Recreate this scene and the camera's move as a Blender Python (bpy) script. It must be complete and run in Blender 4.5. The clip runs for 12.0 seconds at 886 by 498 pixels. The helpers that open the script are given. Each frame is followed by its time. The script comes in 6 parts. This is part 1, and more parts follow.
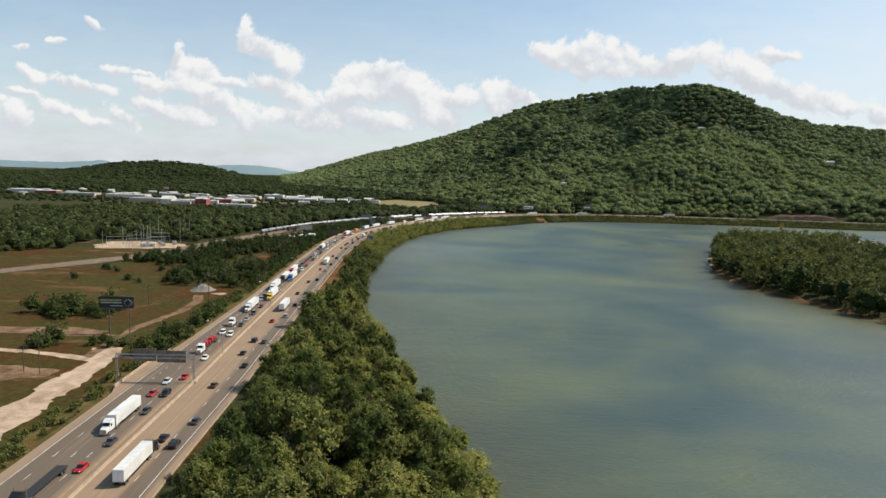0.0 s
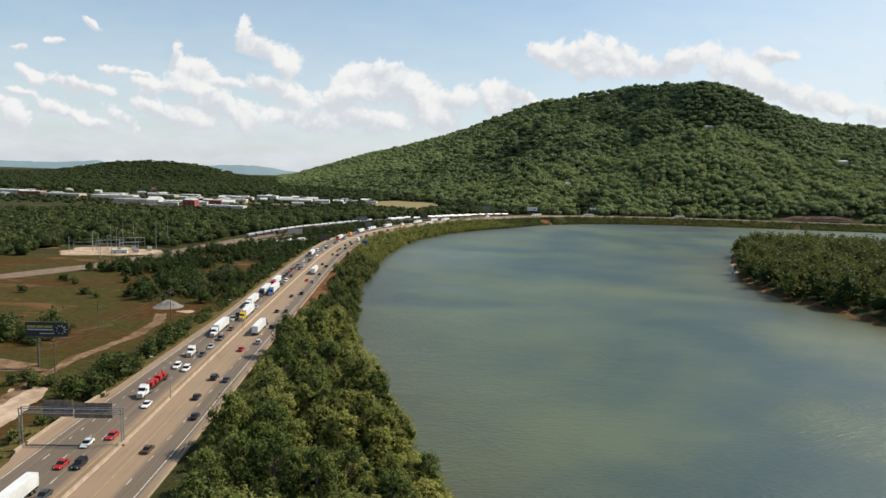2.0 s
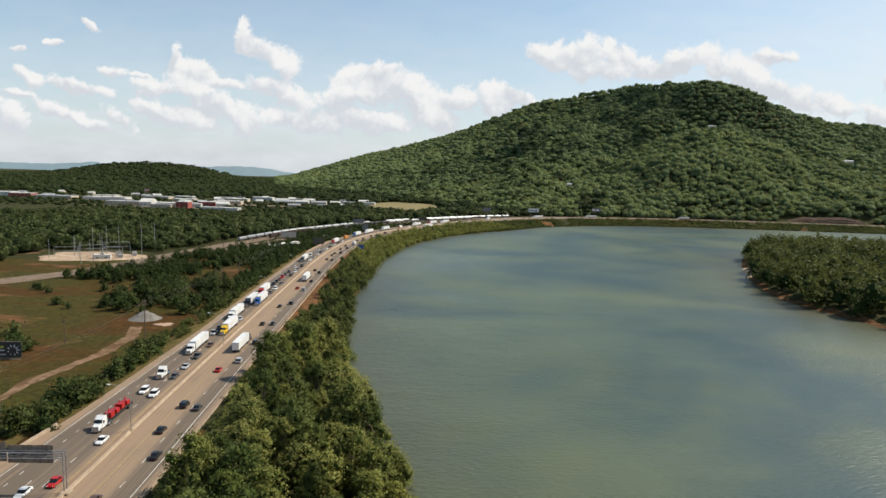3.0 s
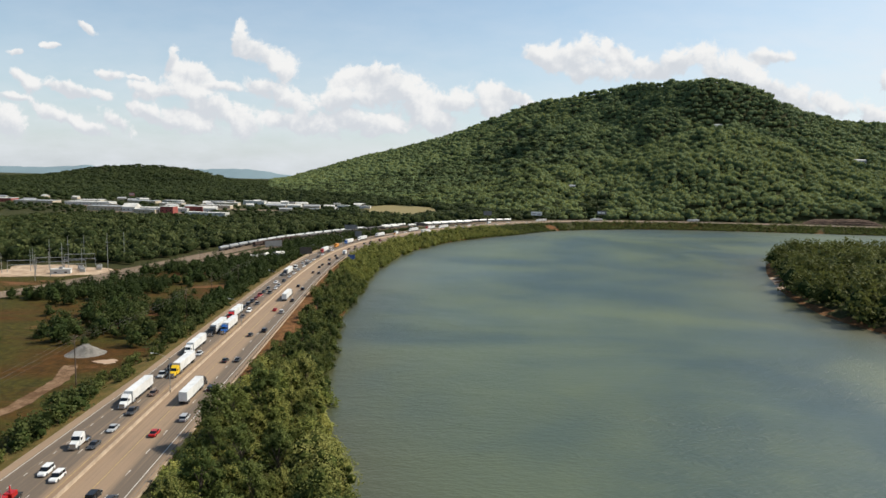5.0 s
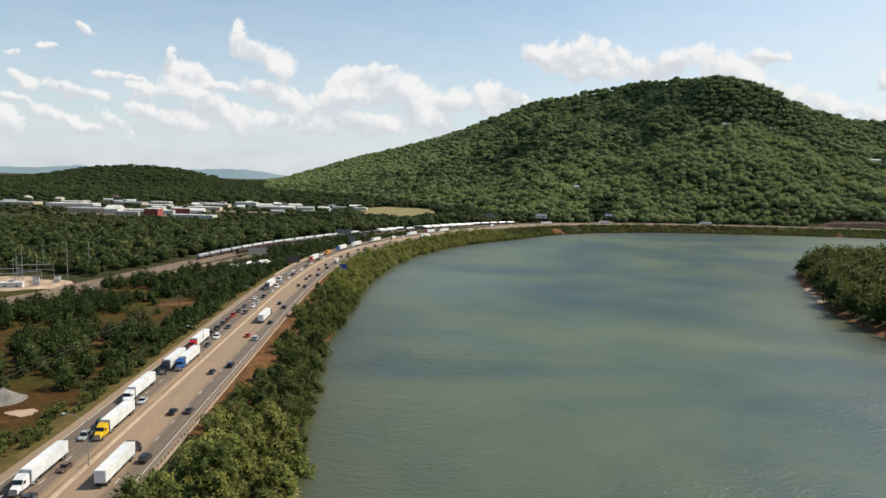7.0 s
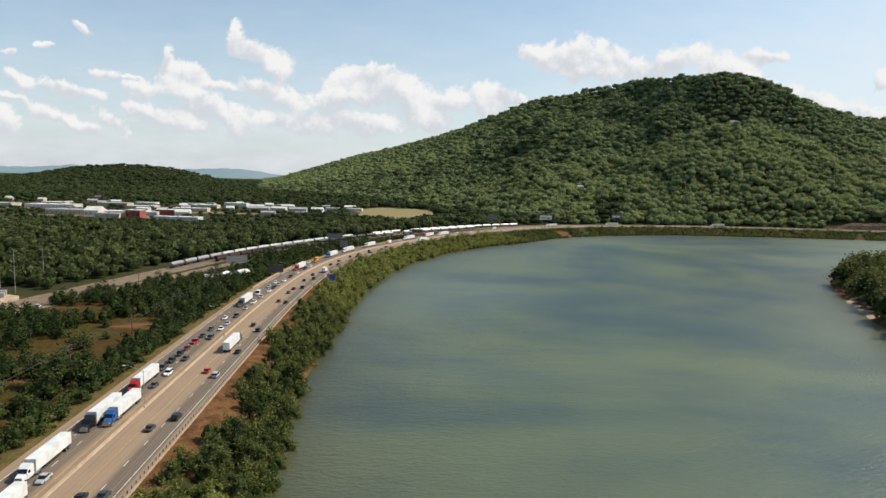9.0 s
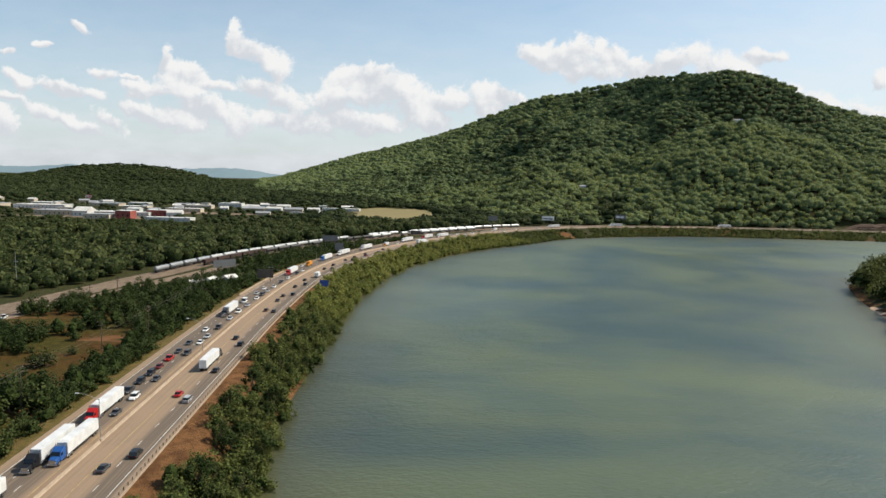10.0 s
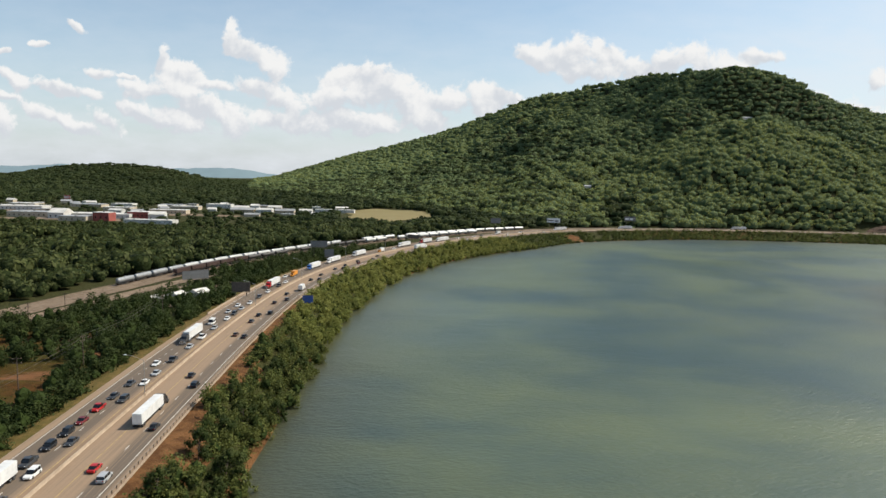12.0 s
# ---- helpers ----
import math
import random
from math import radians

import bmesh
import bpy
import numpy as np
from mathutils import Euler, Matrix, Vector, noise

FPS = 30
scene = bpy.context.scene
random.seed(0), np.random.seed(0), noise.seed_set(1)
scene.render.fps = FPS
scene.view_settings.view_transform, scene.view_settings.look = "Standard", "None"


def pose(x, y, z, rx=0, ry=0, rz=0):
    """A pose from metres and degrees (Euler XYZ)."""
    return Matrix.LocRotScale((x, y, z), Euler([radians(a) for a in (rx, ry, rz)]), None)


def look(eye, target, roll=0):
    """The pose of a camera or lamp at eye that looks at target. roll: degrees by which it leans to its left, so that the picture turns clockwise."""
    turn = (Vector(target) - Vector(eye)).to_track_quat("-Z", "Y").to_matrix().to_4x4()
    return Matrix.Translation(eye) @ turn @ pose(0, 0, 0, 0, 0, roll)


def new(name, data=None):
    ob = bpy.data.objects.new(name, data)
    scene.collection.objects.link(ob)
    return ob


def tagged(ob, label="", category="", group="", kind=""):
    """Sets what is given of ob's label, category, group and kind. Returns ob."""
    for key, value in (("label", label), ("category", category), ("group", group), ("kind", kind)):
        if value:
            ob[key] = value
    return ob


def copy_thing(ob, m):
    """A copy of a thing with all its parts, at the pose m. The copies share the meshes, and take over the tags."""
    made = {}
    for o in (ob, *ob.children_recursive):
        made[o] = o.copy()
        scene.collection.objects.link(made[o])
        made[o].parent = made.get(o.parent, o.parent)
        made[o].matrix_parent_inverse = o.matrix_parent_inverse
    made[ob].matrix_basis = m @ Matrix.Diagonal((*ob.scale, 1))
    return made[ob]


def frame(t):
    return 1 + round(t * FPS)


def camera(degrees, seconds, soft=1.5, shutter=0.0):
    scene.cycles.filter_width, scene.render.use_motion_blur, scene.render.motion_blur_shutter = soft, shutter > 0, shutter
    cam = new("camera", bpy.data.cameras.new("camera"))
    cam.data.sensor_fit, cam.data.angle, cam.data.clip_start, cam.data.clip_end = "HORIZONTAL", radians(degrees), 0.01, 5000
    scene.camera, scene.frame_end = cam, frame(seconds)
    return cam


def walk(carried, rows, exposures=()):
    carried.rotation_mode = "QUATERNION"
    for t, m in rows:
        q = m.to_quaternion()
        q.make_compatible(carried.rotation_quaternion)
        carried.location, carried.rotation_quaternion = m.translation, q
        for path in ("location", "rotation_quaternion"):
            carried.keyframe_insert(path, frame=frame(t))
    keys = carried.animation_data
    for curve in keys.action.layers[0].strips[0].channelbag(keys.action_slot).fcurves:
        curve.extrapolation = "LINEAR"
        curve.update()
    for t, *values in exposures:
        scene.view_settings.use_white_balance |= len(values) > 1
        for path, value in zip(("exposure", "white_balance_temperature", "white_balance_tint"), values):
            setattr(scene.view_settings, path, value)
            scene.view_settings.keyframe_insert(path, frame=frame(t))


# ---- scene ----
cam = camera(68.0, 12.0)
PATH = [
    (0, (7.753, -14.535, 73.938), (7.715, -12.55, 73.697), 1.8),
    (0.5, (6.857, -0.962, 73.721), (6.821, 1.023, 73.48), 1.9),
    (1, (6.066, 12.338, 73.307), (6.03, 14.323, 73.066), 1.8),
    (1.5, (5.19, 25.298, 72.807), (5.156, 27.283, 72.566), 1.9),
    (2, (4.501, 38.169, 72.568), (4.467, 40.155, 72.328), 1.8),
    (2.5, (3.94, 50.968, 72.411), (3.907, 52.954, 72.171), 1.8),
    (3, (3.784, 63.918, 72.178), (3.752, 65.904, 71.941), 1.7),
    (5, (2.106, 116.167, 72.847), (2.079, 118.154, 72.614), 1.4),
    (5.5, (1.32, 129.637, 72.941), (1.296, 131.623, 72.709), 1.3),
    (6, (0.408, 143.388, 72.921), (0.385, 145.374, 72.689), 1.4),
    (6.5, (-0.452, 156.258, 72.624), (-0.473, 158.245, 72.391), 1.4),
    (7, (-1.395, 169.02, 72.688), (-1.416, 171.007, 72.456), 1.4),
    (9, (-4.152, 221.595, 72.21), (-4.166, 223.581, 71.977), 1.4),
    (9.5, (-4.674, 234.41, 72.006), (-4.686, 236.396, 71.773), 1.4),
    (10, (-4.919, 247.114, 71.874), (-4.93, 249.1, 71.64), 1.4),
    (10.5, (-5.399, 260.096, 71.723), (-5.409, 262.082, 71.489), 1.4),
    (11, (-6.087, 273.478, 71.515), (-6.094, 275.464, 71.282), 1.4),
    (11.5, (-6.875, 287.18, 71.228), (-6.881, 289.166, 70.994), 1.3),
    (12, (-7.916, 300.613, 70.938), (-7.919, 302.599, 70.704), 1.4),
]
walk(cam, [(t, look(eye, target, roll)) for t, eye, target, roll in PATH])

# ---- light: sun from the east side of the river, high cumulus sky ----
SUN_EL, SUN_AZ = radians(47), radians(71)          # azimuth clockwise from +y
sun_way = Vector((math.sin(SUN_AZ) * math.cos(SUN_EL), math.cos(SUN_AZ) * math.cos(SUN_EL), math.sin(SUN_EL)))
sun = new("sun", bpy.data.lights.new("sun", "SUN"))
sun.data.energy, sun.data.angle, sun.data.color = 4.4, radians(0.6), (1.0, 0.915, 0.77)
sun.matrix_basis = look(sun_way * 800, (0, 0, 0))
scene.view_settings.exposure = 0.40


class Nodes:
    """Short hand for building a node tree."""

    def __init__(self, tree):
        self.tree = tree
        tree.nodes.clear()

    def add(self, kind, **values):
        node = self.tree.nodes.new(kind)
        for key, value in values.items():
            setattr(node, key, value)
        return node

    def put(self, socket, value):
        if isinstance(value, bpy.types.NodeSocket):
            self.tree.links.new(value, socket)
        else:
            socket.default_value = value

    def math(self, op, a, b=0.0, c=0.0, clamp=False):
        node = self.add("ShaderNodeMath", operation=op, use_clamp=clamp)
        for socket, value in zip(node.inputs, (a, b, c)):
            self.put(socket, value)
        return node.outputs[0]

    def vec(self, op, a, b=(0, 0, 0), c=(0, 0, 0)):
        node = self.add("ShaderNodeVectorMath", operation=op)
        for socket, value in zip(node.inputs, (a, b, c)):
            self.put(socket, value)
        return node.outputs["Value" if op in ("LENGTH", "DOT_PRODUCT", "DISTANCE") else "Vector"]

    def noise(self, at, scale, detail=4.0, rough=0.55, warp=0.0):
        node = self.add("ShaderNodeTexNoise")
        self.put(node.inputs["Vector"], at)
        for key, value in (("Scale", scale), ("Detail", detail), ("Roughness", rough), ("Distortion", warp)):
            node.inputs[key].default_value = value
        return node.outputs["Fac"]

    def mix(self, fac, a, b):
        node = self.add("ShaderNodeMix", data_type="RGBA")
        self.put(node.inputs["Factor"], fac)
        self.put(node.inputs["A"], (*a, 1) if isinstance(a, tuple) else a)
        self.put(node.inputs["B"], (*b, 1) if isinstance(b, tuple) else b)
        return node.outputs["Result"]

    def step(self, value, low, high):
        node = self.add("ShaderNodeMapRange", interpolation_type="SMOOTHSTEP")
        self.put(node.inputs["Value"], value)
        node.inputs["From Min"].default_value, node.inputs["From Max"].default_value = low, high
        return node.outputs["Result"]


# heaps of fair-weather cloud: bearing (tangent of azimuth), height (tangent of elevation), half width, half height, tilt in degrees
CLOUDS_WEST = [
    (-0.323, 0.187, 0.0077, 0.0212, -16), (-0.308, 0.175, 0.0232, 0.0181, -36), (-0.283, 0.160, 0.0350, 0.0192, -34), (-0.257, 0.141, 0.0155, 0.0192, -46),
    (-0.556, 0.201, 0.0194, 0.0064, -26), (-0.659, 0.166, 0.0098, 0.0064, 9), (-0.523, 0.132, 0.0216, 0.0075, -1), (-0.649, 0.121, 0.0256, 0.0108, -31),
    (-0.663, 0.098, 0.0217, 0.0065, -6), (-0.575, 0.108, 0.0473, 0.0097, -9), (-0.679, 0.056, 0.0298, 0.0242, -26), (-0.602, 0.070, 0.0416, 0.0131, -23),
    (-0.558, 0.053, 0.0446, 0.0099, -16), (-0.515, 0.059, 0.0258, 0.0131, -31), (-0.604, 0.175, 0.0117, 0.0043, -1)]
CLOUDS_TALL = [
    (-0.427, 0.153, 0.0087, 0.0235, -13), (-0.395, 0.137, 0.0332, 0.0161, -11), (-0.452, 0.108, 0.0353, 0.0140, -9), (-0.398, 0.105, 0.0412, 0.0195, -29),
    (-0.356, 0.081, 0.0491, 0.0217, -33), (-0.322, 0.061, 0.0276, 0.0263, -31), (-0.403, 0.065, 0.0611, 0.0196, -11), (-0.456, 0.072, 0.0336, 0.0131, -23),
    (-0.474, 0.129, 0.0128, 0.0033, -11), (-0.349, 0.119, 0.0371, 0.0075, -4), (-0.291, 0.116, 0.0274, 0.0151, -16), (-0.251, 0.098, 0.0430, 0.0195, -26),
    (-0.241, 0.065, 0.0687, 0.0174, -11), (-0.185, 0.101, 0.0390, 0.0173, 11)]
CLOUDS_BROAD = [
    (-0.115, 0.119, 0.0541, 0.0231, -7), (-0.181, 0.072, 0.0511, 0.0201, -1), (-0.386, 0.091, 0.0495, 0.0200, -26),
    (-0.154, 0.138, 0.0310, 0.0149, 14), (-0.121, 0.137, 0.0350, 0.0215, -1), (-0.084, 0.120, 0.0446, 0.0215, -29), (-0.139, 0.107, 0.0604, 0.0151, -1),
    (-0.058, 0.096, 0.0331, 0.0324, -21), (-0.130, 0.068, 0.0880, 0.0196, -1), (-0.032, 0.070, 0.0331, 0.0282, -1), (-0.003, 0.101, 0.0408, 0.0194, 4),
    (0.054, 0.103, 0.0368, 0.0237, -21), (0.091, 0.109, 0.0329, 0.0151, -26)]
CLOUDS_EAST = [
    (0.114, 0.176, 0.0057, 0.0127, -6), (0.141, 0.164, 0.0345, 0.0138, -19), (0.174, 0.170, 0.0422, 0.0233, -1), (0.188, 0.181, 0.0230, 0.0169, -1),
    (0.235, 0.173, 0.0268, 0.0179, -26), (0.213, 0.149, 0.0672, 0.0191, -1), (0.288, 0.154, 0.0459, 0.0169, -1), (0.333, 0.171, 0.0382, 0.0190, 7),
    (0.363, 0.173, 0.0305, 0.0169, -13), (0.413, 0.151, 0.0630, 0.0233, -23), (0.482, 0.124, 0.0592, 0.0170, -23), (0.558, 0.112, 0.0535, 0.0129, -17),
    (0.617, 0.098, 0.0439, 0.0149, -11), (0.465, 0.178, 0.0304, 0.0105, -1), (0.634, 0.143, 0.0133, 0.0169, -31)]



def build_sky():
    world = bpy.data.worlds.new("sky")
    scene.world = world
    world.use_nodes = True
    n = Nodes(world.node_tree)
    air = n.add("ShaderNodeTexSky", sky_type="NISHITA", sun_disc=False, sun_elevation=SUN_EL, sun_rotation=SUN_AZ,
                altitude=200, air_density=1.0, dust_density=1.6, ozone_density=1.0)
    way = n.add("ShaderNodeTexCoord").outputs["Generated"]
    parts = n.add("ShaderNodeSeparateXYZ")
    n.put(parts.inputs[0], way)
    ahead = n.math("MAXIMUM", n.math("ABSOLUTE", parts.outputs["Y"]), 0.12)
    flat = n.add("ShaderNodeCombineXYZ")
    n.put(flat.inputs[0], n.math("DIVIDE", parts.outputs["X"], ahead))
    n.put(flat.inputs[1], n.math("DIVIDE", parts.outputs["Z"], ahead))
    at = flat.outputs[0]
    warp = n.add("ShaderNodeTexNoise")
    n.put(warp.inputs["Vector"], at)
    warp.inputs["Scale"].default_value, warp.inputs["Detail"].default_value = 26.0, 5.0
    bent = n.vec("MULTIPLY_ADD", warp.outputs["Color"], (0.026, 0.022, 0), n.vec("ADD", at, (-0.013, -0.011, 0)))
    nearest, tops, shares = None, 0.0, 0.0001
    for x, y, w, h, tilt in CLOUDS_WEST + CLOUDS_TALL + CLOUDS_BROAD + CLOUDS_EAST:
        c, s = math.cos(radians(tilt)), math.sin(radians(tilt))
        gone = n.vec("ADD", bent, (-x, -y, 0))
        across = n.vec("DOT_PRODUCT", gone, (c / w, s / w, 0))
        upward = n.vec("DOT_PRODUCT", gone, (-s / h, c / h, 0))
        far = n.math("SQRT", n.math("MULTIPLY_ADD", across, across, n.math("MULTIPLY", upward, upward)))
        nearest = far if nearest is None else n.math("SMOOTH_MIN", nearest, far, 0.45)
        share = n.math("POWER", 0.02, far)
        tops = n.math("MULTIPLY_ADD", share, upward, tops)
        shares = n.math("ADD", shares, share)
    crest = n.math("DIVIDE", tops, shares)
    puffs = n.noise(at, 26, 10, 0.64, 0.25)
    heap = n.noise(at, 15, 5, 0.55, 0.2)
    lit = n.noise(n.vec("ADD", at, (0.006, 0.016, 0)), 15, 5, 0.55, 0.2)
    body = n.math("ADD", n.math("SUBTRACT", 1.10, n.math("MULTIPLY", nearest, 0.80)), n.math("MULTIPLY", n.math("SUBTRACT", puffs, 0.5), 2.9))
    body = n.math("ADD", body, n.math("MULTIPLY", n.math("MINIMUM", crest, 0.3), 0.35))
    dense = n.step(body, 0.05, 0.56)
    # a veil of thin, hazy cloud towards the horizon
    height = n.add("ShaderNodeSeparateXYZ")
    n.put(height.inputs[0], at)
    low = n.math("MULTIPLY", n.math("SUBTRACT", 1.0, n.math("MULTIPLY", height.outputs["Y"], 2.7), clamp=True), 1.0)
    # thicker haze on the sun's side
    low = n.math("ADD", low, n.math("MULTIPLY", n.step(height.outputs["X"], 0.0, 0.75), 0.40), clamp=True)
    veil = n.math("MULTIPLY", low, n.math("ADD", 0.45, n.math("MULTIPLY", n.noise(n.vec("MULTIPLY", at, (1, 3, 1)), 9, 5, 0.6), 0.6)), clamp=True)
    relief = n.math("ADD", n.math("MULTIPLY", n.math("SUBTRACT", puffs, 0.5), 2.4), n.math("MULTIPLY", n.math("SUBTRACT", heap, lit), 3.0))
    bright = n.step(n.math("ADD", n.math("MULTIPLY", crest, 1.0), relief), -0.45, 0.75)
    white = n.mix(bright, (0.50, 0.525, 0.56), (0.68, 0.68, 0.675))
    sky = n.vec("SCALE", air.outputs[0])
    sky.node.inputs["Scale"].default_value = SKY
    sky = n.vec("MULTIPLY", sky, (0.79, 0.965, 0.985))
    hazed = n.mix(veil, sky, (0.605, 0.632, 0.672))
    full = n.mix(dense, hazed, white)
    back = n.add("ShaderNodeBackground")
    n.put(back.inputs["Color"], full)
    back.inputs["Strength"].default_value = 1.0
    n.put(n.add("ShaderNodeOutputWorld").inputs["Surface"], back.outputs[0])


SKY = 0.105
build_sky()

# ---- materials ----
def material(name, paint, rough=0.8, bump=None, metal=0.0, leaf=0.0, spec=0.5):
    """paint(n, at) gives a colour; bump(n, at) gives (height, depth in metres)."""
    m = bpy.data.materials.new(name)
    m.use_nodes = True
    n = Nodes(m.node_tree)
    at = n.add("ShaderNodeNewGeometry").outputs["Position"]
    out = n.add("ShaderNodeOutputMaterial")
    bsdf = n.add("ShaderNodeBsdfPrincipled")
    colour = paint(n, at) if callable(paint) else (*paint, 1)
    n.put(bsdf.inputs["Base Color"], colour)
    n.put(bsdf.inputs["Roughness"], rough(n, at) if callable(rough) else rough)
    bsdf.inputs["Metallic"].default_value = metal
    bsdf.inputs["Specular IOR Level"].default_value = spec
    if bump:
        height, depth = bump(n, at)
        node = n.add("ShaderNodeBump")
        node.inputs["Distance"].default_value = depth
        n.put(node.inputs["Height"], height)
        n.put(bsdf.inputs["Normal"], node.outputs[0])
    surface = bsdf.outputs[0]
    if leaf:
        through_leaf = n.add("ShaderNodeBsdfTranslucent")
        n.put(through_leaf.inputs["Color"], colour)
        both = n.add("ShaderNodeMixShader")
        both.inputs[0].default_value = leaf
        n.put(both.inputs[1], surface)
        n.put(both.inputs[2], through_leaf.outputs[0])
        surface = both.outputs[0]
    n.put(out.inputs["Surface"], surface)
    return m


def plain(name, colour, rough=0.6, metal=0.0, grime=0.25, scale=0.6, spec=0.5):
    """A painted or bare surface with faint dirt and wear."""
    dark = tuple(c * (1 - grime) for c in colour)
    return material(name, lambda n, at: n.mix(n.step(n.noise(at, scale, 6, 0.65), 0.35, 0.7), colour, dark), rough, None, metal, 0, spec)


def foliage(name, dark, mid, light, leaf=0.3, spread=0.35):
    """Leaves: each island and each tree takes its own green."""
    def paint(n, at):
        geo = n.add("ShaderNodeNewGeometry").outputs["Random Per Island"]
        tree = n.add("ShaderNodeObjectInfo").outputs["Random"]
        base = n.mix(n.step(n.math("ADD", n.math("MULTIPLY", n.noise(at, 0.05, 3), 0.4), n.math("MULTIPLY", n.noise(at, 0.0042, 4, 0.6), 0.6)), 0.43, 0.57), dark, mid)
        cell = n.add("ShaderNodeTexVoronoi")
        cell.inputs["Scale"].default_value = 0.075
        n.put(cell.inputs["Vector"], at)
        kind = n.add("ShaderNodeSeparateColor")
        n.put(kind.inputs[0], cell.outputs["Color"])
        base = n.mix(n.math("MULTIPLY", kind.outputs[0], 0.70), base, n.mix(kind.outputs[1], dark, light))
        stand = n.step(n.noise(n.vec("ADD", at, (310, 170, 0)), 0.0095, 5, 0.65, 0.5), 0.49, 0.60)
        base = n.mix(n.math("MULTIPLY", stand, 0.42), base, light)
        gloom = n.step(n.noise(n.vec("ADD", at, (90, 520, 0)), 0.013, 4, 0.6, 0.4), 0.52, 0.62)
        base = n.mix(n.math("MULTIPLY", gloom, 0.55), base, dark)
        own = n.mix(n.math("MULTIPLY", geo, spread), base, light)
        own = n.mix(n.math("MULTIPLY", n.math("SUBTRACT", 1.0, n.step(tree, 0.05, 0.35)), 0.45), own, dark)
        return n.mix(n.math("MULTIPLY", n.math("SUBTRACT", tree, 0.25, clamp=True), 0.75), own, light)
    return material(name, paint, 0.7, None, 0, leaf, 0.12)


def ground_paint(n, at):
    # mown and dry grass, bare reddish soil, at two scales
    grass = n.mix(n.step(n.noise(at, 0.45, 8, 0.75), 0.36, 0.64), (0.026, 0.025, 0.005), (0.066, 0.055, 0.010))
    dry = n.mix(n.step(n.noise(at, 0.35, 8, 0.75), 0.36, 0.64), (0.038, 0.018, 0.004), (0.088, 0.040, 0.010))
    soil = n.mix(n.noise(at, 0.8, 6, 0.7), (0.105, 0.044, 0.019), (0.20, 0.098, 0.046))
    patch = n.step(n.noise(n.vec("MULTIPLY", at, (0.6, 1.5, 1.0)), 0.018, 6, 0.65, 0.6), 0.42, 0.66)
    bare = n.step(n.noise(n.vec("MULTIPLY", at, (0.5, 1.6, 1.0)), 0.035, 7, 0.7, 0.6), 0.56, 0.66)
    return n.mix(bare, n.mix(patch, grass, dry), soil)


M_GROUND = material("grass_and_soil", ground_paint, 0.95, lambda n, at: (n.noise(at, 1.2, 6, 0.7), 0.35), spec=0.12)
M_WOODFLOOR = material("undergrowth", lambda n, at: n.mix(n.noise(at, 0.3, 6, 0.7), (0.022, 0.025, 0.008), (0.056, 0.055, 0.018)), 0.95,
                       lambda n, at: (n.noise(at, 0.5, 6, 0.7), 1.2), spec=0.12)
M_BANK = material("red_clay_bank", lambda n, at: n.mix(n.step(n.noise(at, 0.25, 6, 0.7), 0.35, 0.65), (0.085, 0.040, 0.016), (0.175, 0.085, 0.034)), 0.95,
                  lambda n, at: (n.noise(at, 0.9, 7, 0.7), 0.8), spec=0.12)
M_SOIL = material("reddish_soil", lambda n, at: n.mix(n.step(n.noise(at, 0.15, 8, 0.75, 0.8), 0.35, 0.65), (0.095, 0.052, 0.026), (0.24, 0.155, 0.095)), 0.95, lambda n, at: (n.noise(at, 0.9, 6, 0.7), 0.3), spec=0.12)
M_SAND = material("pale_sand", lambda n, at: n.mix(n.noise(at, 0.4, 6, 0.7), (0.30, 0.205, 0.14), (0.46, 0.34, 0.25)), 0.95, lambda n, at: (n.noise(at, 1.5, 5), 0.2), spec=0.12)
M_DIRT = material("pale_dirt_track", lambda n, at: n.mix(n.step(n.noise(at, 0.12, 7, 0.7, 0.5), 0.3, 0.7), (0.26, 0.18, 0.118), (0.50, 0.385, 0.28)), 0.95,
                  lambda n, at: (n.noise(at, 0.8, 6, 0.7), 0.25), spec=0.12)
M_BALLAST = material("rail_ballast", lambda n, at: n.mix(n.step(n.noise(at, 0.2, 8, 0.75, 0.4), 0.3, 0.7), (0.125, 0.090, 0.062), (0.25, 0.188, 0.135)), 0.95,
                     lambda n, at: (n.noise(at, 2.5, 4), 0.15), spec=0.12)
M_STRAW = material("straw_field", lambda n, at: n.mix(n.noise(at, 0.06, 7, 0.7), (0.135, 0.112, 0.038), (0.22, 0.17, 0.062)), 0.95)
M_VERGE = material("verge_grass", lambda n, at: n.mix(n.step(n.noise(at, 0.25, 7, 0.75), 0.35, 0.65), (0.075, 0.066, 0.018), (0.145, 0.098, 0.036)), 0.95, lambda n, at: (n.noise(at, 2.0, 5), 0.25), spec=0.12)
M_ROCK = material("reddish_rock", lambda n, at: n.mix(n.step(n.noise(n.vec("MULTIPLY", at, (0.4, 0.4, 2.2)), 0.25, 7, 0.7, 0.5), 0.35, 0.65), (0.055, 0.038, 0.028), (0.12, 0.080, 0.058)), 0.95,
                  lambda n, at: (n.noise(at, 0.5, 7, 0.75), 0.8), spec=0.12)
M_MEADOW = material("bright_meadow", lambda n, at: n.mix(n.noise(at, 0.06, 7, 0.7), (0.09, 0.13, 0.035), (0.14, 0.18, 0.05)), 0.95)


